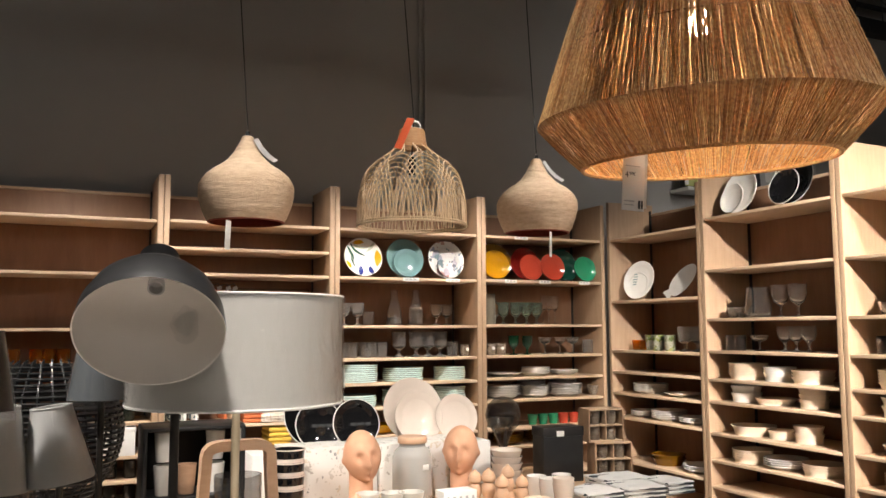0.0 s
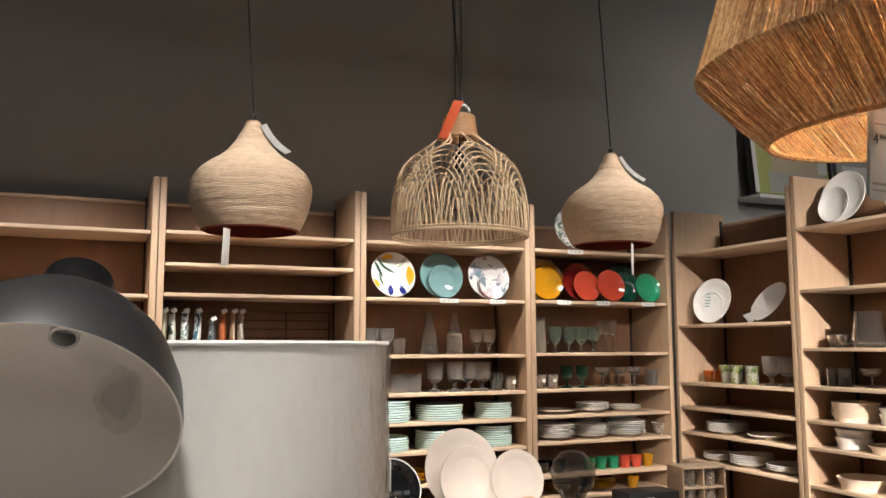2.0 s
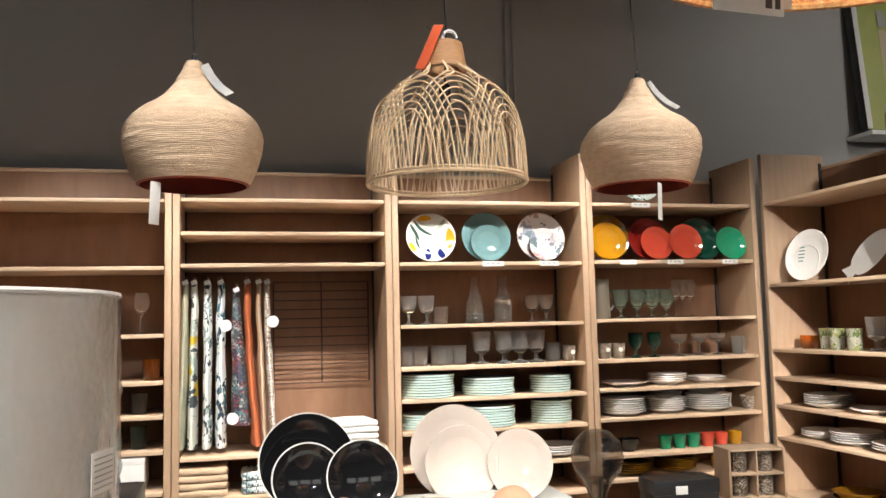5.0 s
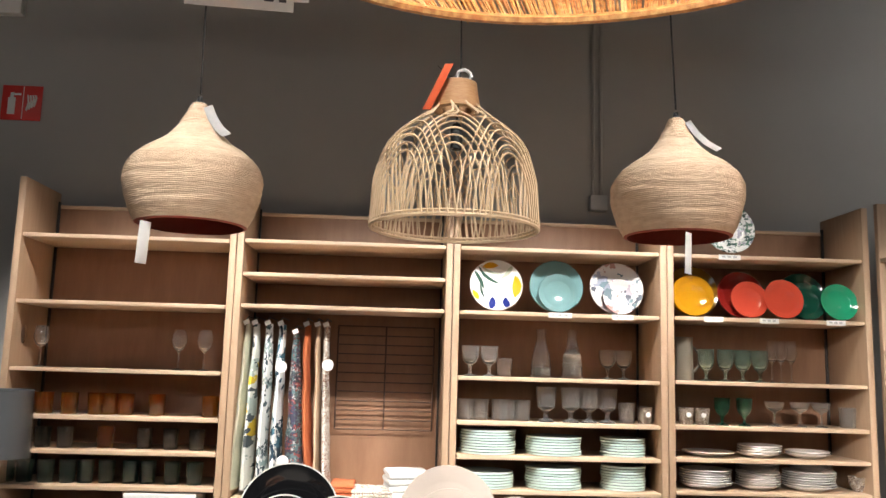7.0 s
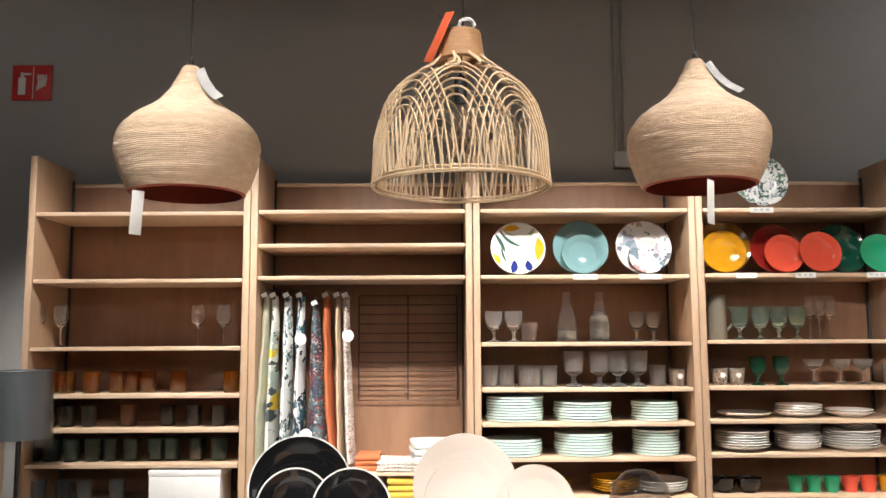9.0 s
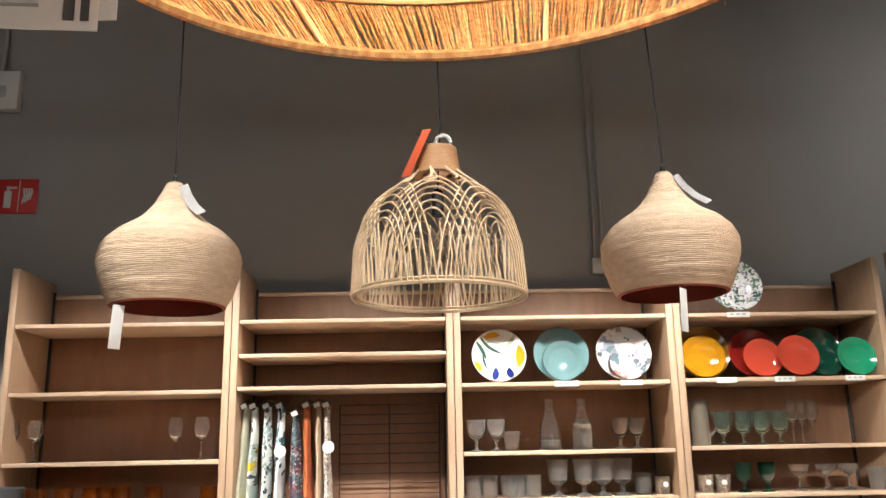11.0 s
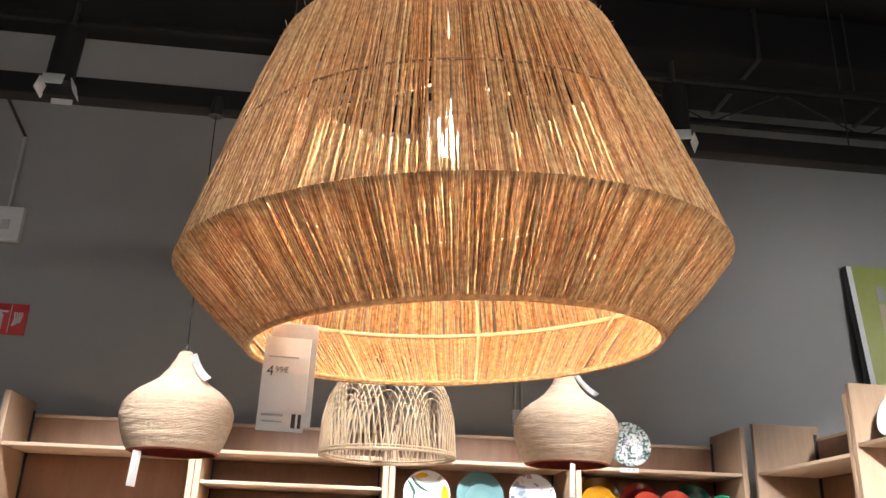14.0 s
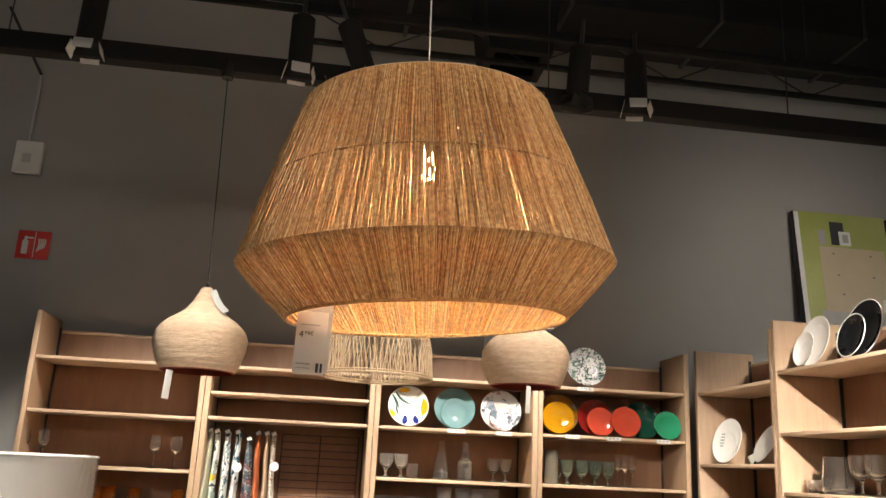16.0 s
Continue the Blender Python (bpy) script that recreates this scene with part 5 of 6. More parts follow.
Y2 = RPOSTS[1]
BW = turned("beige_bowl", bowl(0.125, 0.04, 0.86), BEIGE_C, 32)
BW_S = turned("beige_small_bowl", bowl(0.088, 0.055, 0.88), BEIGE_C, 32)
BW_L = turned("beige_large_bowl", bowl(0.14, 0.062, 0.84), BEIGE_C, 32)
CW = turned("cream_bowl", bowl(0.10, 0.06, 0.88), WHITE_C, 32)
for j in range(3):
    base = Y2 - 1.09 * j
    row_side("glass_bowl", turned("clear_bowl", bowl(0.055, 0.07, 0.6), CLEAR), [base - 0.17, base - 0.24], 1.603, "small clear glass bowl on an oak shelf", "bowl", "clear bowls")
    row_side("glass_pitcher", turned("pitcher", [(0, 0), (0.07, 0), (0.085, 0.05), (0.07, 0.17), (0.072, 0.19), (0.069, 0.19), (0.066, 0.17), (0.08, 0.05), (0.066, 0.012), (0, 0.012)], CLEAR), [base - 0.36], 1.603, "clear wide glass pitcher on an oak shelf", "pitcher", "glass pitchers")
    row_side("goblet", turned("big_goblet", goblet(0.055, 0.20), CLEAR), [base - 0.52, base - 0.66], 1.603, "large clear glass goblet on an oak shelf", "goblet", "clear goblets")
    row_side("smoked_tumbler", T_SM, [base - 0.13, base - 0.21], 1.393, "smoked glass tumbler on an oak shelf", "tumbler", "smoked tumblers")
    row_side("dessert_glass", turned("dessert_glass", coupe(0.058, 0.10), CLEAR), [base - 0.36], 1.393, "clear footed dessert glass on a shelf", "dessert glass", "dessert glasses")
    row_side("goblet", G1, [base - 0.54, base - 0.63, base - 0.74], 1.393, "clear ribbed glass goblet on an oak shelf", "goblet", "clear goblets")
    for y, z, n, me, st, lb in ((0.24, 1.209, 5, BW, 0.016, "beige stoneware bowl in a stack"), (0.50, 1.209, 2, CW, 0.03, "cream glazed bowl in a stack"), (0.75, 1.209, 3, BW, 0.02, "beige stoneware bowl in a stack"),
                                (0.22, 1.065, 2, CW, 0.045, "cream glazed bowl in a stack"), (0.46, 1.065, 1, BW, 0.02, "low beige stoneware bowl on a shelf"), (0.75, 1.065, 3, BW_S, 0.03, "beige stoneware bowl in a stack"),
                                (0.27, 0.86, 1, BW_L, 0.03, "large beige stoneware bowl on a shelf"), (0.50, 0.86, 1, BW_S, 0.03, "small beige stoneware bowl on a shelf"), (0.70, 0.86, 2, BW_S, 0.045, "beige stoneware bowl in a stack"),
                                (0.25, 0.687, 4, BW, 0.015, "beige stoneware bowl in a stack"), (0.52, 0.687, 4, WP, 0.013, "white glazed plate in a stack"), (0.80, 0.687, 3, BW, 0.015, "beige stoneware bowl in a stack")):
        for k in range(n):
            solid(me.name.split(".")[0], me, None, pose(SX + 0.01, base - y, z + 0.0008 + st * k, 0, 0, 44 * k), lb, "plate" if me == WP else "bowl", "stoneware bowls")
ZT2 = 2.275
for y, r, mat, x, nm in ((3.957, 0.148, WHITE_C, 4.13, "large white"), (3.968, 0.10, WHITE_C, 4.07, "small white"), (3.534, 0.155, BLACK_C, 4.14, "large black"), (3.546, 0.115, BLACK_C, 4.08, "small black")):
    me = mesh_of("top_plate", revolve(B(), plate(r), 40), mat)
    solid("display_plate", me, None, pose(x, y, ZT2 + r * 0.97 + 0.002, 76, 0, -90), nm + " glazed plate with a pale rim on the top shelf", "plate", "top shelf plates")
    if mat is BLACK_C:
        rim = thing("plate_rim", pose(x, y, ZT2 + r * 0.97 + 0.002, 76, 0, -90), "thin white glazed rim line of a black plate", "plate rim")
        part("line", tube(B(), [((r - 0.001) * math.cos(2 * math.pi * i / 48), (r - 0.001) * math.sin(2 * math.pi * i / 48), 0.026) for i in range(48)], 0.0028, 6, True), WHITE_C, rim)

# ---- display table ----
TZ = 0.80
ORIGIN = Matrix.Translation((0.075, 0.05, 0))
table = thing("display_table", pose(1.41, 3.24, 0), "long oak display table crowded with tableware", "table")
part("tabletop", box(B(), 0, 0, TZ - 0.02, 2.14, 1.12, 0.04, 0.004), TABLE_M, table)
for lx in (-1.0, 1.0):
    for ly in (-0.48, 0.48):
        part("leg", box(B(), lx, ly, (TZ - 0.04) / 2, 0.05, 0.05, TZ - 0.041, 0.003), BLACK_RAIL, table, "black steel leg")
part("apron", box(B(), 0, -0.50, TZ - 0.075, 2.0, 0.02, 0.07, 0.002), BLACK_RAIL, table)
part("lower_shelf", box(B(), 0, 0.05, 0.35, 1.98, 0.9, 0.03, 0.003), TABLE_M, table)
for bx, bw in ((1.10, 0.40), (1.53, 0.44)):
    r = thing("display_riser", pose(bx, 3.40, TZ), "white speckled paper-covered display riser on the table", "riser")
    part("block", box(B(), 0, 0, 0.12, bw, 0.22, 0.24, 0.003), TERRAZZO, r)
ORIGIN = Matrix.Identity(4)
low = thing("display_riser", pose(1.45, 3.645, TZ), "low white display riser behind speckled boxes", "riser")
part("block", box(B(), 0, 0, 0.10, 1.15, 0.24, 0.20, 0.003), PAPER, low)
LOW = TZ + 0.20


def rimmed_plate(x, y, r, mat, label, lean=12, line=None):
    """A plate on edge, with a rim line of another glaze."""
    p = thing("dinner_plate", pose(x, y, LOW + r * math.cos(radians(lean)) + 0.002, 90 - lean, 0, 0), label, "plate", "plates on the riser")
    part("dish", revolve(B(), plate(r, 0.018), 48), mat, p)
    if line:
        part("rim_line", tube(B(), [((r - 0.001) * math.cos(2 * math.pi * i / 56), (r - 0.001) * math.sin(2 * math.pi * i / 56), 0.022) for i in range(56)], 0.0026, 6, True), line, p, "white rim line")
    return p


rimmed_plate(1.182, 3.64, 0.150, BLACK_C, "large glossy black plate with white rim", line=WHITE_C)
rimmed_plate(1.177, 3.575, 0.108, BLACK_C, "medium glossy black plate with white rim", line=WHITE_C)
rimmed_plate(1.341, 3.545, 0.110, BLACK_C, "small glossy black plate with white rim", line=WHITE_C)
rimmed_plate(1.660, 3.645, 0.152, PINK_C, "large pale cream plate standing on edge")
rimmed_plate(1.663, 3.58, 0.122, PINK_C, "medium pale cream plate standing on edge")
rimmed_plate(1.855, 3.57, 0.112, PINK_C, "small pale cream plate standing on edge")

ORIGIN = Matrix.Translation((0.075, 0.05, 0))


def head(x, y, z, turn, tilt, neck):
    """A smooth terracotta head on a neck, as one plain shape."""
    bm = B()
    bmesh.ops.create_uvsphere(bm, u_segments=48, v_segments=36, radius=1.0)
    g = lambda v, c, s: math.exp(-((v - Vector(c)).length / s) ** 2)
    for v in bm.verts:
        u = v.co.copy()
        s = Vector((u.x * 0.076, u.y * 0.090, u.z * 0.108))
        if u.z < 0:
            s.x *= 1 + 0.20 * u.z
            s.y *= 1 + 0.18 * u.z
        f = max(0.0, -u.y)
        s.y += 0.010 * f * f
        s.y -= 0.042 * g(u, (0, -1.0, -0.22), 0.15) + 0.030 * g(u, (0, -1.0, 0.05), 0.13)
        s.y += 0.019 * (g(u, (0.34, -0.92, 0.10), 0.20) + g(u, (-0.34, -0.92, 0.10), 0.20))
        s.y -= 0.012 * (g(u, (0.30, -0.92, 0.32), 0.22) + g(u, (-0.30, -0.92, 0.32), 0.22))
        s.y -= 0.022 * g(u, (0, -0.85, -0.52), 0.13) + 0.020 * g(u, (0, -0.65, -0.85), 0.22) - 0.010 * g(u, (0, -0.85, -0.68), 0.12)
        s.x += 0.010 * (g(u, (1.0, 0.15, -0.08), 0.16) - g(u, (-1.0, 0.15, -0.08), 0.16))
        v.co = s
    if neck:
        revolve(bm, [(0.0, -0.055), (0.050, -0.055), (0.048, -0.10), (0.050, -(z - TZ) + 0.04), (0.062, -(z - TZ) + 0.012), (0.064, -(z - TZ) + 0.002), (0, -(z - TZ) + 0.002)], 32, pose(0, 0.015, 0, 0, -tilt, 0))
    return solid("terracotta_head", bm, TERRA, pose(x, y, z, 0, tilt, turn), "smooth terracotta mannequin head on the table", "mannequin head", "mannequin heads")


head(1.165, 3.10, 1.022, -2, -7, True)
head(1.632, 3.15, 1.012, -34, 2, True)

jar = thing("glass_jar", pose(1.434, 3.22, TZ), "large grey glass jar with a wooden lid", "jar")
part("body", revolve(B(), [(0, 0), (0.082, 0), (0.086, 0.01), (0.086, 0.19), (0.078, 0.215), (0.056, 0.235), (0.056, 0.25), (0.052, 0.25), (0.052, 0.232), (0.074, 0.21), (0.08, 0.19), (0.08, 0.014), (0, 0.014)], 40), film("grey_glass", (0.72, 0.70, 0.67), 0.1, 0.35), jar)
part("lid", revolve(B(), [(0, 0.25), (0.062, 0.25), (0.064, 0.255), (0.064, 0.272), (0.06, 0.277), (0, 0.277)], 32), WOOD_TURN, jar, "pale wooden lid")
card("price_sticker", 0.032, 0.022, jar, pose(0.028, -0.083, 0.155, 0, 0, 18))

vase = thing("glass_orb", pose(2.105, 3.63, TZ), "round smoked glass orb on a slim black wooden stand", "glass ornament")
part("globe", revolve(B(), [(0.0, 0.20), (0.045, 0.212), (0.08, 0.25), (0.092, 0.30), (0.08, 0.35), (0.045, 0.385), (0.0, 0.395)], 32), SMOKE_GLOBE, vase)
part("funnel", revolve(B(), [(0.055, 0.222), (0.03, 0.175), (0.018, 0.12), (0.03, 0.05), (0.058, 0.002)], 28), SMOKE_GLOBE, vase, "smoked glass funnel foot")
for k in range(3):
    a = 2 * math.pi * k / 3 + 0.3
    part("stand_leg", tube(B(), [(0.055 * math.cos(a), 0.055 * math.sin(a), 0.235), (0.014 * math.cos(a), 0.014 * math.sin(a), 0.13), (0.075 * math.cos(a), 0.075 * math.sin(a), 0.004)], 0.007, 8), BLACK_RAIL, vase, "black wooden stand leg")


def gift_box(x, y, w, d, h, turn):
    b = thing("gift_box", pose(x, y, TZ, 0, 0, turn), "black boxed set with a small white sticker", "box")
    part("carton", box(B(), 0, 0, h / 2, w, d, h, 0.004), BLACK_LAC, b)
    part("lid", box(B(), 0, 0, h - 0.02, w + 0.006, d + 0.006, 0.045, 0.003), BLACK_LAC, b)
    card("sticker", 0.04, 0.026, b, pose(-0.02, -d / 2 - 0.005, h - 0.028))


gift_box(2.272, 3.38, 0.215, 0.12, 0.26, -4)


def glass_crate(x, y, z, turn):
    c = thing("wooden_crate", pose(x, y, z, 0, 0, turn), "small pale wooden crate of printed glasses", "crate", "crates of printed glasses")
    w, d, h = 0.19, 0.12, 0.165
    for sx in (-w / 2, w / 2):
        part("side", box(B(), sx, 0, h / 2, 0.008, d, h, 0.001), OAK, c)
    for sz in (0.004, h - 0.004, h / 2):
        part("shelf", box(B(), 0, 0, sz, w - 0.009, d, 0.007, 0.001), OAK_FLAT, c)
    part("back", box(B(), 0, d / 2, h / 2, w - 0.009, 0.006, h, 0.001), OAK_BACK_SHADED, c)
    part("divider", box(B(), 0, -0.002, h / 2, 0.005, d - 0.01, h - 0.016, 0.0005), OAK_FLAT, c)
    for ix in (-0.045, 0.045):
        for iz in (0.008, h / 2 + 0.004):
            part("printed_glass", revolve(B(), tumbler(0.026, 0.029, 0.066), 20, pose(ix, -0.015, iz)), MARBLED, c)
    return c


glass_crate(2.606, 3.42, TZ, -14)
glass_crate(2.579, 3.45, TZ + 0.1655, -8)

PB = turned("pink_bowl", bowl(0.075, 0.055, 0.6), PINK_C, 32)
for k in range(5):
    solid("pink_bowl", PB, None, pose(1.951, 3.32, TZ + 0.001 + 0.03 * k), "pale pink stoneware bowl in a stack", "bowl", "pink bowls")


def mill(x, y, s):
    prof = [(0, 0), (0.026, 0), (0.027, 0.012), (0.020, 0.03), (0.027, 0.05), (0.024, 0.072), (0.018, 0.08), (0.026, 0.088), (0.027, 0.10), (0.020, 0.118), (0.008, 0.126), (0.006, 0.132), (0, 0.133)]
    solid("pepper_mill", revolve(B(), [(r * s, z * s) for r, z in prof], 24), WOOD_TURN, pose(x, y, TZ + 0.0005), "turned pale wooden pepper mill on the table", "pepper mill", "pepper mills")


for px, yy, s in ((1.713, 2.93, 1.05), (1.802, 2.92, 1.0), (1.698, 3.02, 1.15), (1.649, 3.05, 1.1), (1.835, 3.10, 1.1), (1.062, 2.86, 0.95)):
    mill(px, yy, s)
CUPW = turned("white_cup", tumbler(0.034, 0.044, 0.07), WHITE_C)
CUPP = turned("pink_cup", tumbler(0.036, 0.046, 0.095), PINK_C)
for px, yy, me, nm, n in ((1.967, 2.86, CUPP, "pale pink", 2), (1.983, 3.00, CUPW, "white", 2), (1.968, 3.08, CUPW, "white", 2), (2.086, 3.06, CUPW, "white", 2)):
    for k in range(n):
        solid("cup", me, None, pose(px, yy, TZ + 0.0005 + 0.022 * k), nm + " stoneware cup without handle", "cup", "stoneware cups")
solid("beige_bowl", turned("beige_dip_bowl", bowl(0.055, 0.05, 0.65), BEIGE_C), None, pose(1.823, 2.83, TZ + 0.0005), "beige stoneware dip bowl on the table", "bowl", "stoneware bowls")
for i, (px, yy, w, tn) in enumerate(((2.123, 2.88, 0.20, 4), (2.353, 2.90, 0.22, -6), (2.565, 2.93, 0.16, 3), (2.418, 3.10, 0.26, 0))):
    folded("folded_towel", px, yy, TZ, w, 0.19, 0.055, STRIPE_CLOTH, "folded grey and white striped towels on the table", tn, 3, "folded towels")


def printed_carton(x, y, z, w, d, h, turn):
    c = thing("printed_carton", pose(x, y, z, 0, 0, turn), "white printed carton with grey product bars", "carton", "printed cartons")
    part("carton", box(B(), 0, 0, h / 2, w, d, h, 0.002), PAPER, c)
    for k in range(5):
        part("print", box(B(), -w * 0.38 + w * 0.19 * k, -d / 2 - 0.0008, h * 0.45, w * 0.07, 0.001, h * 0.62), GREY_INK, c)
        part("print", box(B(), -w * 0.30 + w * 0.19 * k, -d / 2 - 0.0008, h * 0.30, w * 0.04, 0.001, h * 0.30), CREAMP, c)


printed_carton(1.487, 2.85, TZ, 0.19, 0.10, 0.048, 3)
printed_carton(1.528, 2.98, TZ, 0.15, 0.08, 0.085, 2)
for px, yy in ((1.265, 2.82), (1.347, 2.86), (1.287, 2.93), (1.377, 2.96)):
    g = thing("glass_cup", pose(px, yy, TZ), "clear glass cup with a loop handle", "glass cup", "glass cups")
    part("body", revolve(B(), tumbler(0.034, 0.038, 0.07), 24), CLEAR, g)
    part("handle", tube(B(), [(0.036 + 0.024 * math.sin(math.pi * i / 8), 0, 0.058 - 0.0055 * i) for i in range(9)], 0.004, 6), CLEAR, g)
tray = thing("serving_tray", pose(1.186, 2.86, TZ, 0, 0, -18), "dark wooden tray holding small stoneware bowls", "tray")
part("base", box(B(), 0, 0, 0.008, 0.26, 0.12, 0.014, 0.003), RATTAN_DK, tray)
for sy in (-0.058, 0.058):
    part("edge", box(B(), 0, sy, 0.022, 0.26, 0.008, 0.014, 0.002), RATTAN_DK, tray)
GW = turned("speckled_bowl", bowl(0.048, 0.06, 0.7), ceramic("speckled_white_stoneware", (0.56, 0.54, 0.50), 0.4))
for i, dx in enumerate((-0.075, 0.02, 0.09)):
    for k in range(2):
        solid("speckled_bowl", GW, None, ORIGIN.inverted() @ tray.matrix_basis @ pose(dx, 0.004 * i, 0.016 + 0.045 * k), "white speckled stoneware bowl on a tray", "bowl", "speckled bowls")


def rimmed_cup(x, y, z, r, h):
    c = thing("black_cup", pose(x, y, z), "black stoneware cup with a cream rim", "cup", "black cups")
    part("body", revolve(B(), tumbler(r * 0.94, r, h), 28), BLACK_C, c)
    part("rim", tube(B(), [(r * math.cos(2 * math.pi * i / 28), r * math.sin(2 * math.pi * i / 28), h) for i in range(28)], 0.0028, 6, True), PINK_C, c, "cream glazed rim")
    part("foot", revolve(B(), [(r * 0.955, 0.001), (r * 0.965, 0.001), (r * 0.975, h * 0.32), (r * 0.965, h * 0.32)], 28), PINK_C, c, "cream glazed foot")


for px, yy, r, h in ((0.821, 2.80, 0.046, 0.085), (0.894, 2.78, 0.05, 0.05), (0.900, 2.92, 0.046, 0.06), (0.833, 2.95, 0.046, 0.07)):
    rimmed_cup(px, yy, TZ + 0.0005, r, h)
for k in range(5):
    rimmed_cup(0.886, 3.20, TZ + 0.001 + 0.052 * k, 0.066, 0.05)


# ---- lantern, black crate and white pouffe before the table ----
LX, LY, LZ = 0.575, 2.62, TZ
lan = thing("wooden_lantern", pose(LX, LY, LZ), "bent pale wood lantern with a grey glass cylinder", "lantern")
W2, H2 = 0.125, 0.365
arch = []
for i in range(41):
    f = i / 40
    if f < 0.36:
        arch.append((-W2 + 0.022 * f / 0.36, (H2 - 0.06) * f / 0.36))
    elif f > 0.64:
        arch.append((W2 - 0.022 * (1 - f) / 0.36, (H2 - 0.06) * (1 - f) / 0.36))
    else:
        a = math.pi * (1 - (f - 0.36) / 0.28)
        c, s = math.cos(a), math.sin(a)
        arch.append(((W2 - 0.022) * math.copysign(abs(c) ** 0.45, c), H2 - 0.06 + 0.06 * abs(s) ** 0.45))
bm = B()
rings = []
for i, (ax, az) in enumerate(arch):
    nx, nz = arch[min(i + 1, 40)][0] - arch[max(i - 1, 0)][0], arch[min(i + 1, 40)][1] - arch[max(i - 1, 0)][1]
    ln = math.hypot(nx, nz)
    ox, oz = -nz / ln * 0.016, nx / ln * 0.016
    rings.append([bm.verts.new(p) for p in ((ax + ox, -0.028, az + oz), (ax + ox, 0.028, az + oz), (ax - ox, 0.028, az - oz), (ax - ox, -0.028, az - oz))])
for a, b in zip(rings, rings[1:]):
    for k in range(4):
        bm.faces.new((a[k], a[(k + 1) % 4], b[(k + 1) % 4], b[k]))
bm.faces.new(rings[0][::-1])
bm.faces.new(rings[-1])
part("arch", bm, WOOD_TURN, lan)
part("base", box(B(), 0, 0, 0.012, 0.24, 0.2, 0.022, 0.005), WOOD_TURN, lan)
part("cylinder", revolve(B(), [(0.075, 0.025), (0.075, 0.27), (0.072, 0.27), (0.072, 0.025)], 32), film("grey_lantern_glass", (0.80, 0.80, 0.80), 0.02, 0.012), lan, "grey glass cylinder")
part("loop", tube(B(), [(0, 0, H2), (0, 0, H2 + 0.05)], 0.008, 8), GREY_LT, lan)

bx = thing("cup_crate", pose(0.491, 3.08, 0.73), "black display crate with white paper cups", "crate")
w, d, h = 0.34, 0.22, 0.46
for sx in (-w / 2, w / 2):
    part("side", box(B(), sx, 0, h / 2, 0.014, d, h, 0.002), BLACK_LAC, bx)
for sz in (0.007, 0.21, h - 0.007):
    part("shelf", box(B(), 0, 0, sz, w - 0.015, d, 0.012, 0.002), BLACK_LAC, bx)
part("back", box(B(), 0, d / 2, h / 2, w - 0.015, 0.01, h, 0.001), BLACK_LAC, bx)
for k in range(3):
    part("basket_band", box(B(), 0, -d / 2 + 0.01, 0.045 + 0.055 * k, w - 0.02, 0.01, 0.04, 0.002), BLACK_RAIL, bx, "woven black band")
for ix in (-0.10, -0.02, 0.08):
    for iz in (0.217, 0.335):
        if ix == -0.02 and iz > 0.3:
            continue
        part("white_cup", revolve(B(), tumbler(0.028, 0.036, 0.105), 24, pose(ix, -0.04, iz)), WHITE_C if ix != -0.02 else WOOD_TURN, bx, "white cup" if ix != -0.02 else "wooden cup")
stand = thing("low_table", pose(0.44, 3.02, 0), "low black side table under the cup crate", "side table")
part("tabletop", box(B(), 0, 0, 0.715, 0.50, 0.46, 0.03, 0.003), BLACK_LAC, stand)
for lx in (-0.22, 0.22):
    for ly in (-0.2, 0.2):
        part("leg", box(B(), lx, ly, 0.35, 0.03, 0.03, 0.698, 0.002), BLACK_LAC, stand)
pf = thing("round_tray_table", pose(0.479, 2.42, 0), "round table with a pale cream top and black leg", "side table")
part("tabletop", revolve(B(), [(0, -0.034), (0.165, -0.034), (0.172, -0.029), (0.172, -0.004), (0.165, 0.0), (0.16, -0.009), (0, -0.009)], 40), CREAMP, pf, m=pose(0, 0, 0.95))
part("stem", tube(B(), [(0, 0, 0.01), (0, 0, 0.95 - 0.03)], 0.018, 10), BLACK_RAIL, pf)
part("foot", revolve(B(), [(0, 0), (0.14, 0), (0.14, 0.01), (0, 0.02)], 32), BLACK_RAIL, pf)


# ---- lamps in the foreground ----
ORIGIN = Matrix.Translation((0.0, -0.155, 0))
def floor_lamp(name, m, label, pole_h, base_r=0.13, pole=BLACK_RAIL):
    f = thing(name, m, label, "floor lamp")
    part("base", revolve(B(), [(0, 0), (base_r, 0), (base_r, 0.012), (base_r - 0.01, 0.018), (0, 0.02)], 36), BLACK_RAIL, f)
    part("pole", tube(B(), [(0, 0, 0.015), (0, 0, pole_h)], 0.011, 12), pole, f)
    return f


DX, DY = 0.540, 2.300
drum = floor_lamp("drum_floor_lamp", pose(DX, DY, 0), "floor lamp with a wide grey-white drum shade in film", 1.393, 0.13, CREAMP)
bm = revolve(B(), [(0.275, 1.343), (0.275, 1.623)], 80)
bmesh.ops.subdivide_edges(bm, edges=[e for e in bm.edges if abs(e.verts[0].co.z - e.verts[1].co.z) > 0.1], cuts=10, use_grid_fill=True)
bmesh.ops.solidify(bm, geom=bm.faces[:], thickness=0.003)
part("shade", bm, DRUM, drum, "grey-white fabric drum shade")
bm = revolve(B(), [(0.277, 1.345), (0.277, 1.621)], 240)
bmesh.ops.subdivide_edges(bm, edges=[e for e in bm.edges if abs(e.verts[0].co.z - e.verts[1].co.z) > 0.1], cuts=44, use_grid_fill=True)
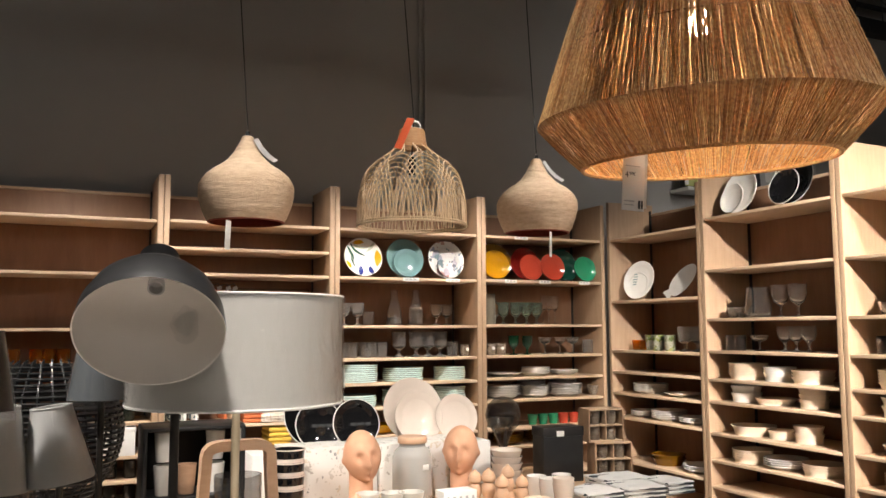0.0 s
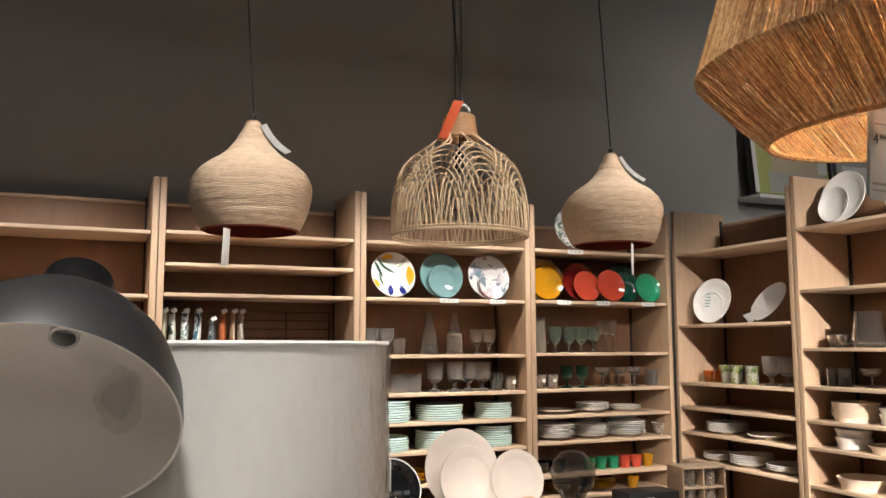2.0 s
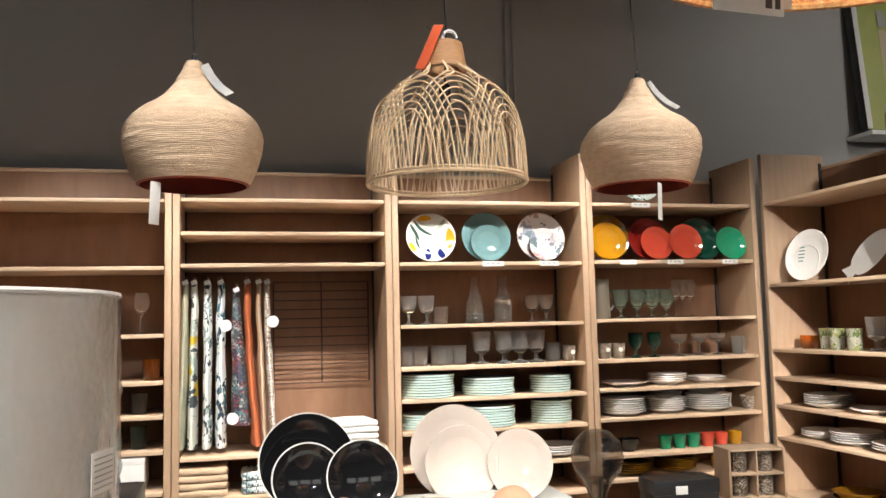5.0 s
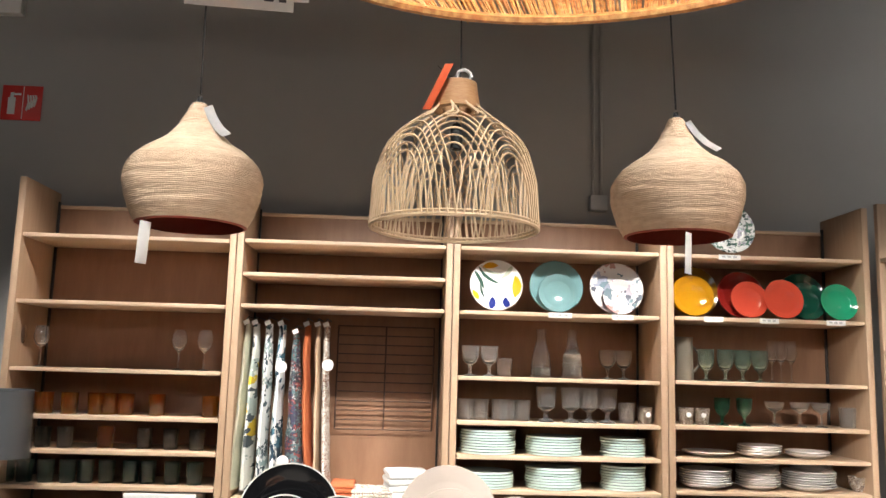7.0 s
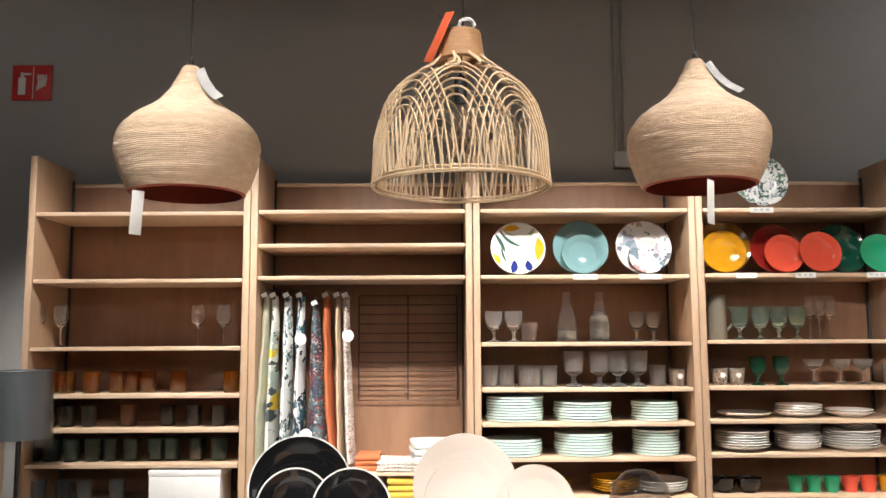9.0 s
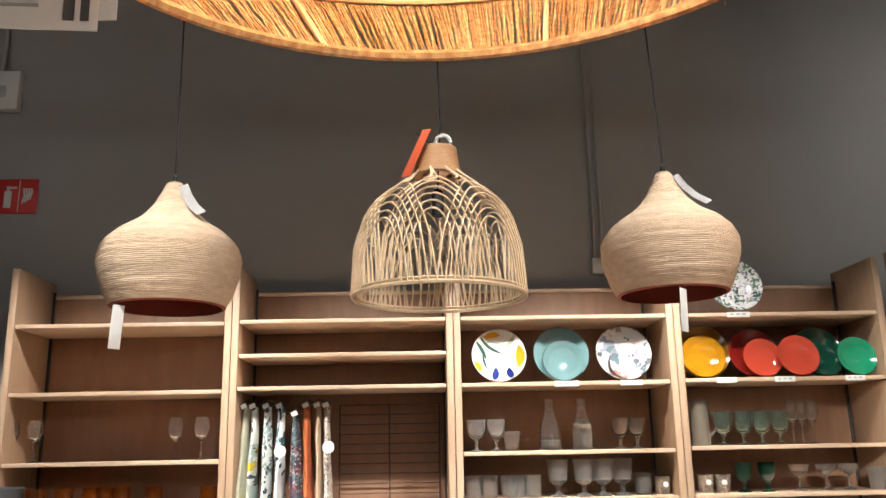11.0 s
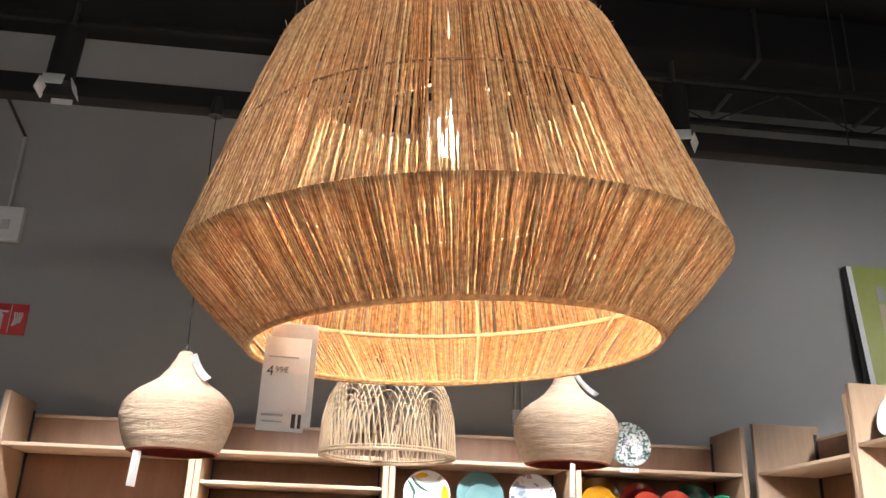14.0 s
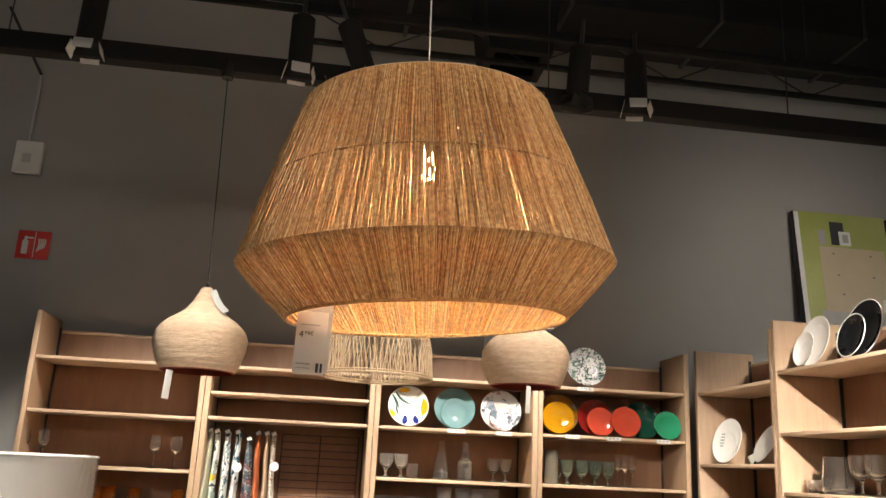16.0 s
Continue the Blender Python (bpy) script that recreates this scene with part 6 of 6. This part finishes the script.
for v in bm.verts:
    n = 0.0008 + 0.0060 * max(0.0, noise.noise(Vector((v.co.x * 42, v.co.y * 42, v.co.z * 11)))) + 0.0042 * max(0.0, noise.noise(v.co * 70))
    v.co += Vector((v.co.x, v.co.y, 0)).normalized() * n
part("film", bm, FILM, drum, "crinkled clear plastic film")
for zz in (1.345, 1.621):
    part("rim", tube(B(), [(0.2765 * math.cos(2 * math.pi * i / 80), 0.2765 * math.sin(2 * math.pi * i / 80), zz) for i in range(80)], 0.004, 6, True), PAPER, drum)
for k in range(3):
    a = 2 * math.pi * k / 3
    part("spoke", tube(B(), [(0, 0, 1.383), (0.273 * math.cos(a), 0.273 * math.sin(a), 1.353)], 0.003, 6), BLACK_RAIL, drum)
lab = part("barcode_label", box(B(), 0, 0, 0, 0.06, 0.0012, 0.05, 0.0004), PAPER, drum, "white barcode label", pose(0.272, -0.075, 1.403, 0, 0, 74))
for k in range(6):
    part("print", box(B(), 0, -0.0011, -0.018 + 0.007 * k, 0.05, 0.0006, 0.002), GREY_INK, lab)

ORIGIN = Matrix.Translation((0.02, -0.13, 0))
O = Vector((0.266, 1.915, 1.526))
N = Vector((-0.13, -0.72, -0.68)).normalized()
blk = floor_lamp("dome_floor_lamp", pose(0.352, 2.165, 0), "black floor lamp with a domed shade white inside", 1.635)
turn = (-N).to_track_quat("Z", "Y").to_matrix().to_4x4()
dome_s = 1.065
dome_m = Matrix.Translation(O - Vector((0.352, 2.165, 0))) @ turn @ Matrix.Scale(dome_s, 4)
outer = [(0.148, 0.0), (0.148, 0.012), (0.144, 0.05), (0.129, 0.095), (0.102, 0.135), (0.068, 0.160), (0.046, 0.172), (0.043, 0.20), (0.043, 0.245), (0.039, 0.25), (0, 0.25)]
part("shade", revolve(B(), outer, 64), BLACK_LAC, blk, "black domed metal shade", dome_m)
inner = [(0.148, 0.0), (0.145, 0.001), (0.140, 0.05), (0.125, 0.092), (0.098, 0.131), (0.054, 0.156), (0.034, 0.161), (0, 0.161)]
part("shade_lining", revolve(B(), inner, 64), WHITE_LAC, blk, "off-white inside of the shade", dome_m)
part("socket", revolve(B(), [(0.017, 0.163), (0.018, 0.14), (0.014, 0.14), (0.013, 0.16), (0, 0.16)], 24), GREY_LT, blk, "grey bulb socket", dome_m)
knob = dome_m @ Vector((0.0, 0.05, 0.215))
part("knob", revolve(B(), [(0, 0), (0.012, 0), (0.012, 0.02), (0, 0.022)], 16, dome_m @ pose(0.045, 0, 0.215, 0, 90, 0)), RATTAN_DK, blk, "small brass knob")
neck_at = dome_m @ Vector((0, 0, 0.21))
part("arm", tube(B(), [(0, 0, 1.63), tuple(Vector((0, 0, 1.675)).lerp(neck_at, 0.4)), tuple(neck_at)], 0.009, 10), BLACK_RAIL, blk)


ORIGIN = Matrix.Translation((0.01, -0.06, 0))


def cone_lamp(x, y, z0, z1, rb, rt, mat, label, film=False, lean=0):
    c = floor_lamp("shade_lamp", pose(x, y, 0), label, z0 + 0.1, 0.11)
    c["group"] = "lamps on show"
    mid = Matrix.Translation((0, 0, z0)) @ pose(0, 0, 0, 0, lean, 0)
    hgt = z1 - z0
    part("shade", revolve(B(), [(rb, 0), (rt, hgt), (rt - 0.003, hgt), (rb - 0.003, 0.0), (rb, 0)], 40), mat, c, m=mid)
    part("holder", tube(B(), [(0, 0, 0.08), (0, 0, hgt * 0.8)], 0.012, 8), BLACK_RAIL, c, m=mid)
    part("ring", tube(B(), [(rt * math.cos(math.pi * i / 16), rt * math.sin(math.pi * i / 16), hgt) for i in range(32)], 0.003, 5, True), mat, c, m=mid)
    if film:
        fb = revolve(B(), [(rb + 0.003, -0.03), (rb + 0.004, 0.02), (rt + 0.003, hgt)], 48)
        for v in fb.verts:
            v.co += Vector((v.co.x, v.co.y, 0)) * 0.03 * noise.noise(v.co * 40)
        part("film", fb, FILM, c, "loose clear plastic film", mid)
    return c


cone_lamp(-0.122, 2.75, 1.302, 1.532, 0.108, 0.072, BLACK_LAC, "slim lamp with a tapered glossy black shade", True)
cone_lamp(-0.085, 2.95, 1.04, 1.30, 0.115, 0.062, GREY_LT, "slim lamp with a tapered light grey shade", True, 4)
cone_lamp(0.117, 2.98, 1.05, 1.29, 0.108, 0.062, GREY_LT, "slim lamp with a tapered light grey shade", True, -8)
cone_lamp(0.239, 3.10, 1.30, 1.523, 0.11, 0.075, GREY_LAC, "slim lamp with a dark grey tapered shade", True)
ORIGIN = Matrix.Identity(4)
cone_lamp(-0.275, 4.90, 1.155, 1.45, 0.135, 0.128, GREY_LAC, "slim lamp with a dark slate drum shade", True)
ORIGIN = Matrix.Translation((0.01, -0.06, 0))
sticker = bpy.data.objects["shade_lamp"]
card("label", 0.085, 0.062, sticker, pose(-0.012, -0.096, 1.424, -8, 0, 0), GREY_LT, "grey card label")
yl = cone_lamp(0.209, 2.60, 0.84, 1.011, 0.085, 0.075, material("ochre_shade", (0.55, 0.32, 0.05), 0.7, second=(0.62, 0.38, 0.08), scale=30, bump=0.3, translucent=0.2), "slim lamp with an ochre fabric shade")

WX, WY = 0.06, 3.50
wire = floor_lamp("wire_basket_lamp", pose(WX, WY, 0), "rounded lamp shade woven from black wire", 0.98, 0.14)
cz, ra, hh = 1.15, 0.28, 0.27
wires = B()
for k in range(30):
    a = 2 * math.pi * k / 30
    tube(wires, [((0.07 + (ra - 0.07) * math.sin(math.pi * (0.12 + 0.76 * i / 14))) * math.cos(a), (0.07 + (ra - 0.07) * math.sin(math.pi * (0.12 + 0.76 * i / 14))) * math.sin(a), cz + hh * (1 - 2 * i / 14)) for i in range(15)], 0.0046, 4)
for i in range(1, 26):
    f = i / 26
    r = 0.07 + (ra - 0.07) * math.sin(math.pi * (0.12 + 0.76 * f))
    tube(wires, [(r * math.cos(2 * math.pi * k / 40), r * math.sin(2 * math.pi * k / 40), cz + hh * (1 - 2 * f)) for k in range(40)], 0.006 if i % 3 else 0.008, 4, True)
tagged(part("woven_shade", wires, BLACK_LAC, wire, "openwork black wire shade"), kind="stuff")

ORIGIN = Matrix.Identity(4)

# ---- low rack of goods beyond the end of the shelving ----
side = thing("display_rack", pose(-1.05, 5.25, 0), "pale wooden rack with white packs beside the shelving", "rack")
for px in (-0.45, 0.42):
    part("post", box(B(), px, 0, 0.60, 0.05, 0.35, 1.20, 0.003), OAK_FLAT, side)
for pz in (0.25, 0.6, 0.95):
    part("shelf", box(B(), 0, 0, pz, 0.82, 0.35, 0.02, 0.002), OAK_FLAT, side)
for k in range(5):
    pk = thing("carton_pack", pose(-1.36 + 0.15 * k, 5.2, 0.96), "white printed product pack on a rack", "pack", "product packs")
    part("carton", box(B(), 0, 0, 0.11, 0.13, 0.16, 0.22, 0.003), PAPER, pk)
    part("print", box(B(), 0, -0.081, 0.13, 0.09, 0.001, 0.05), GREY_INK if k % 2 else RED_TAG, pk)
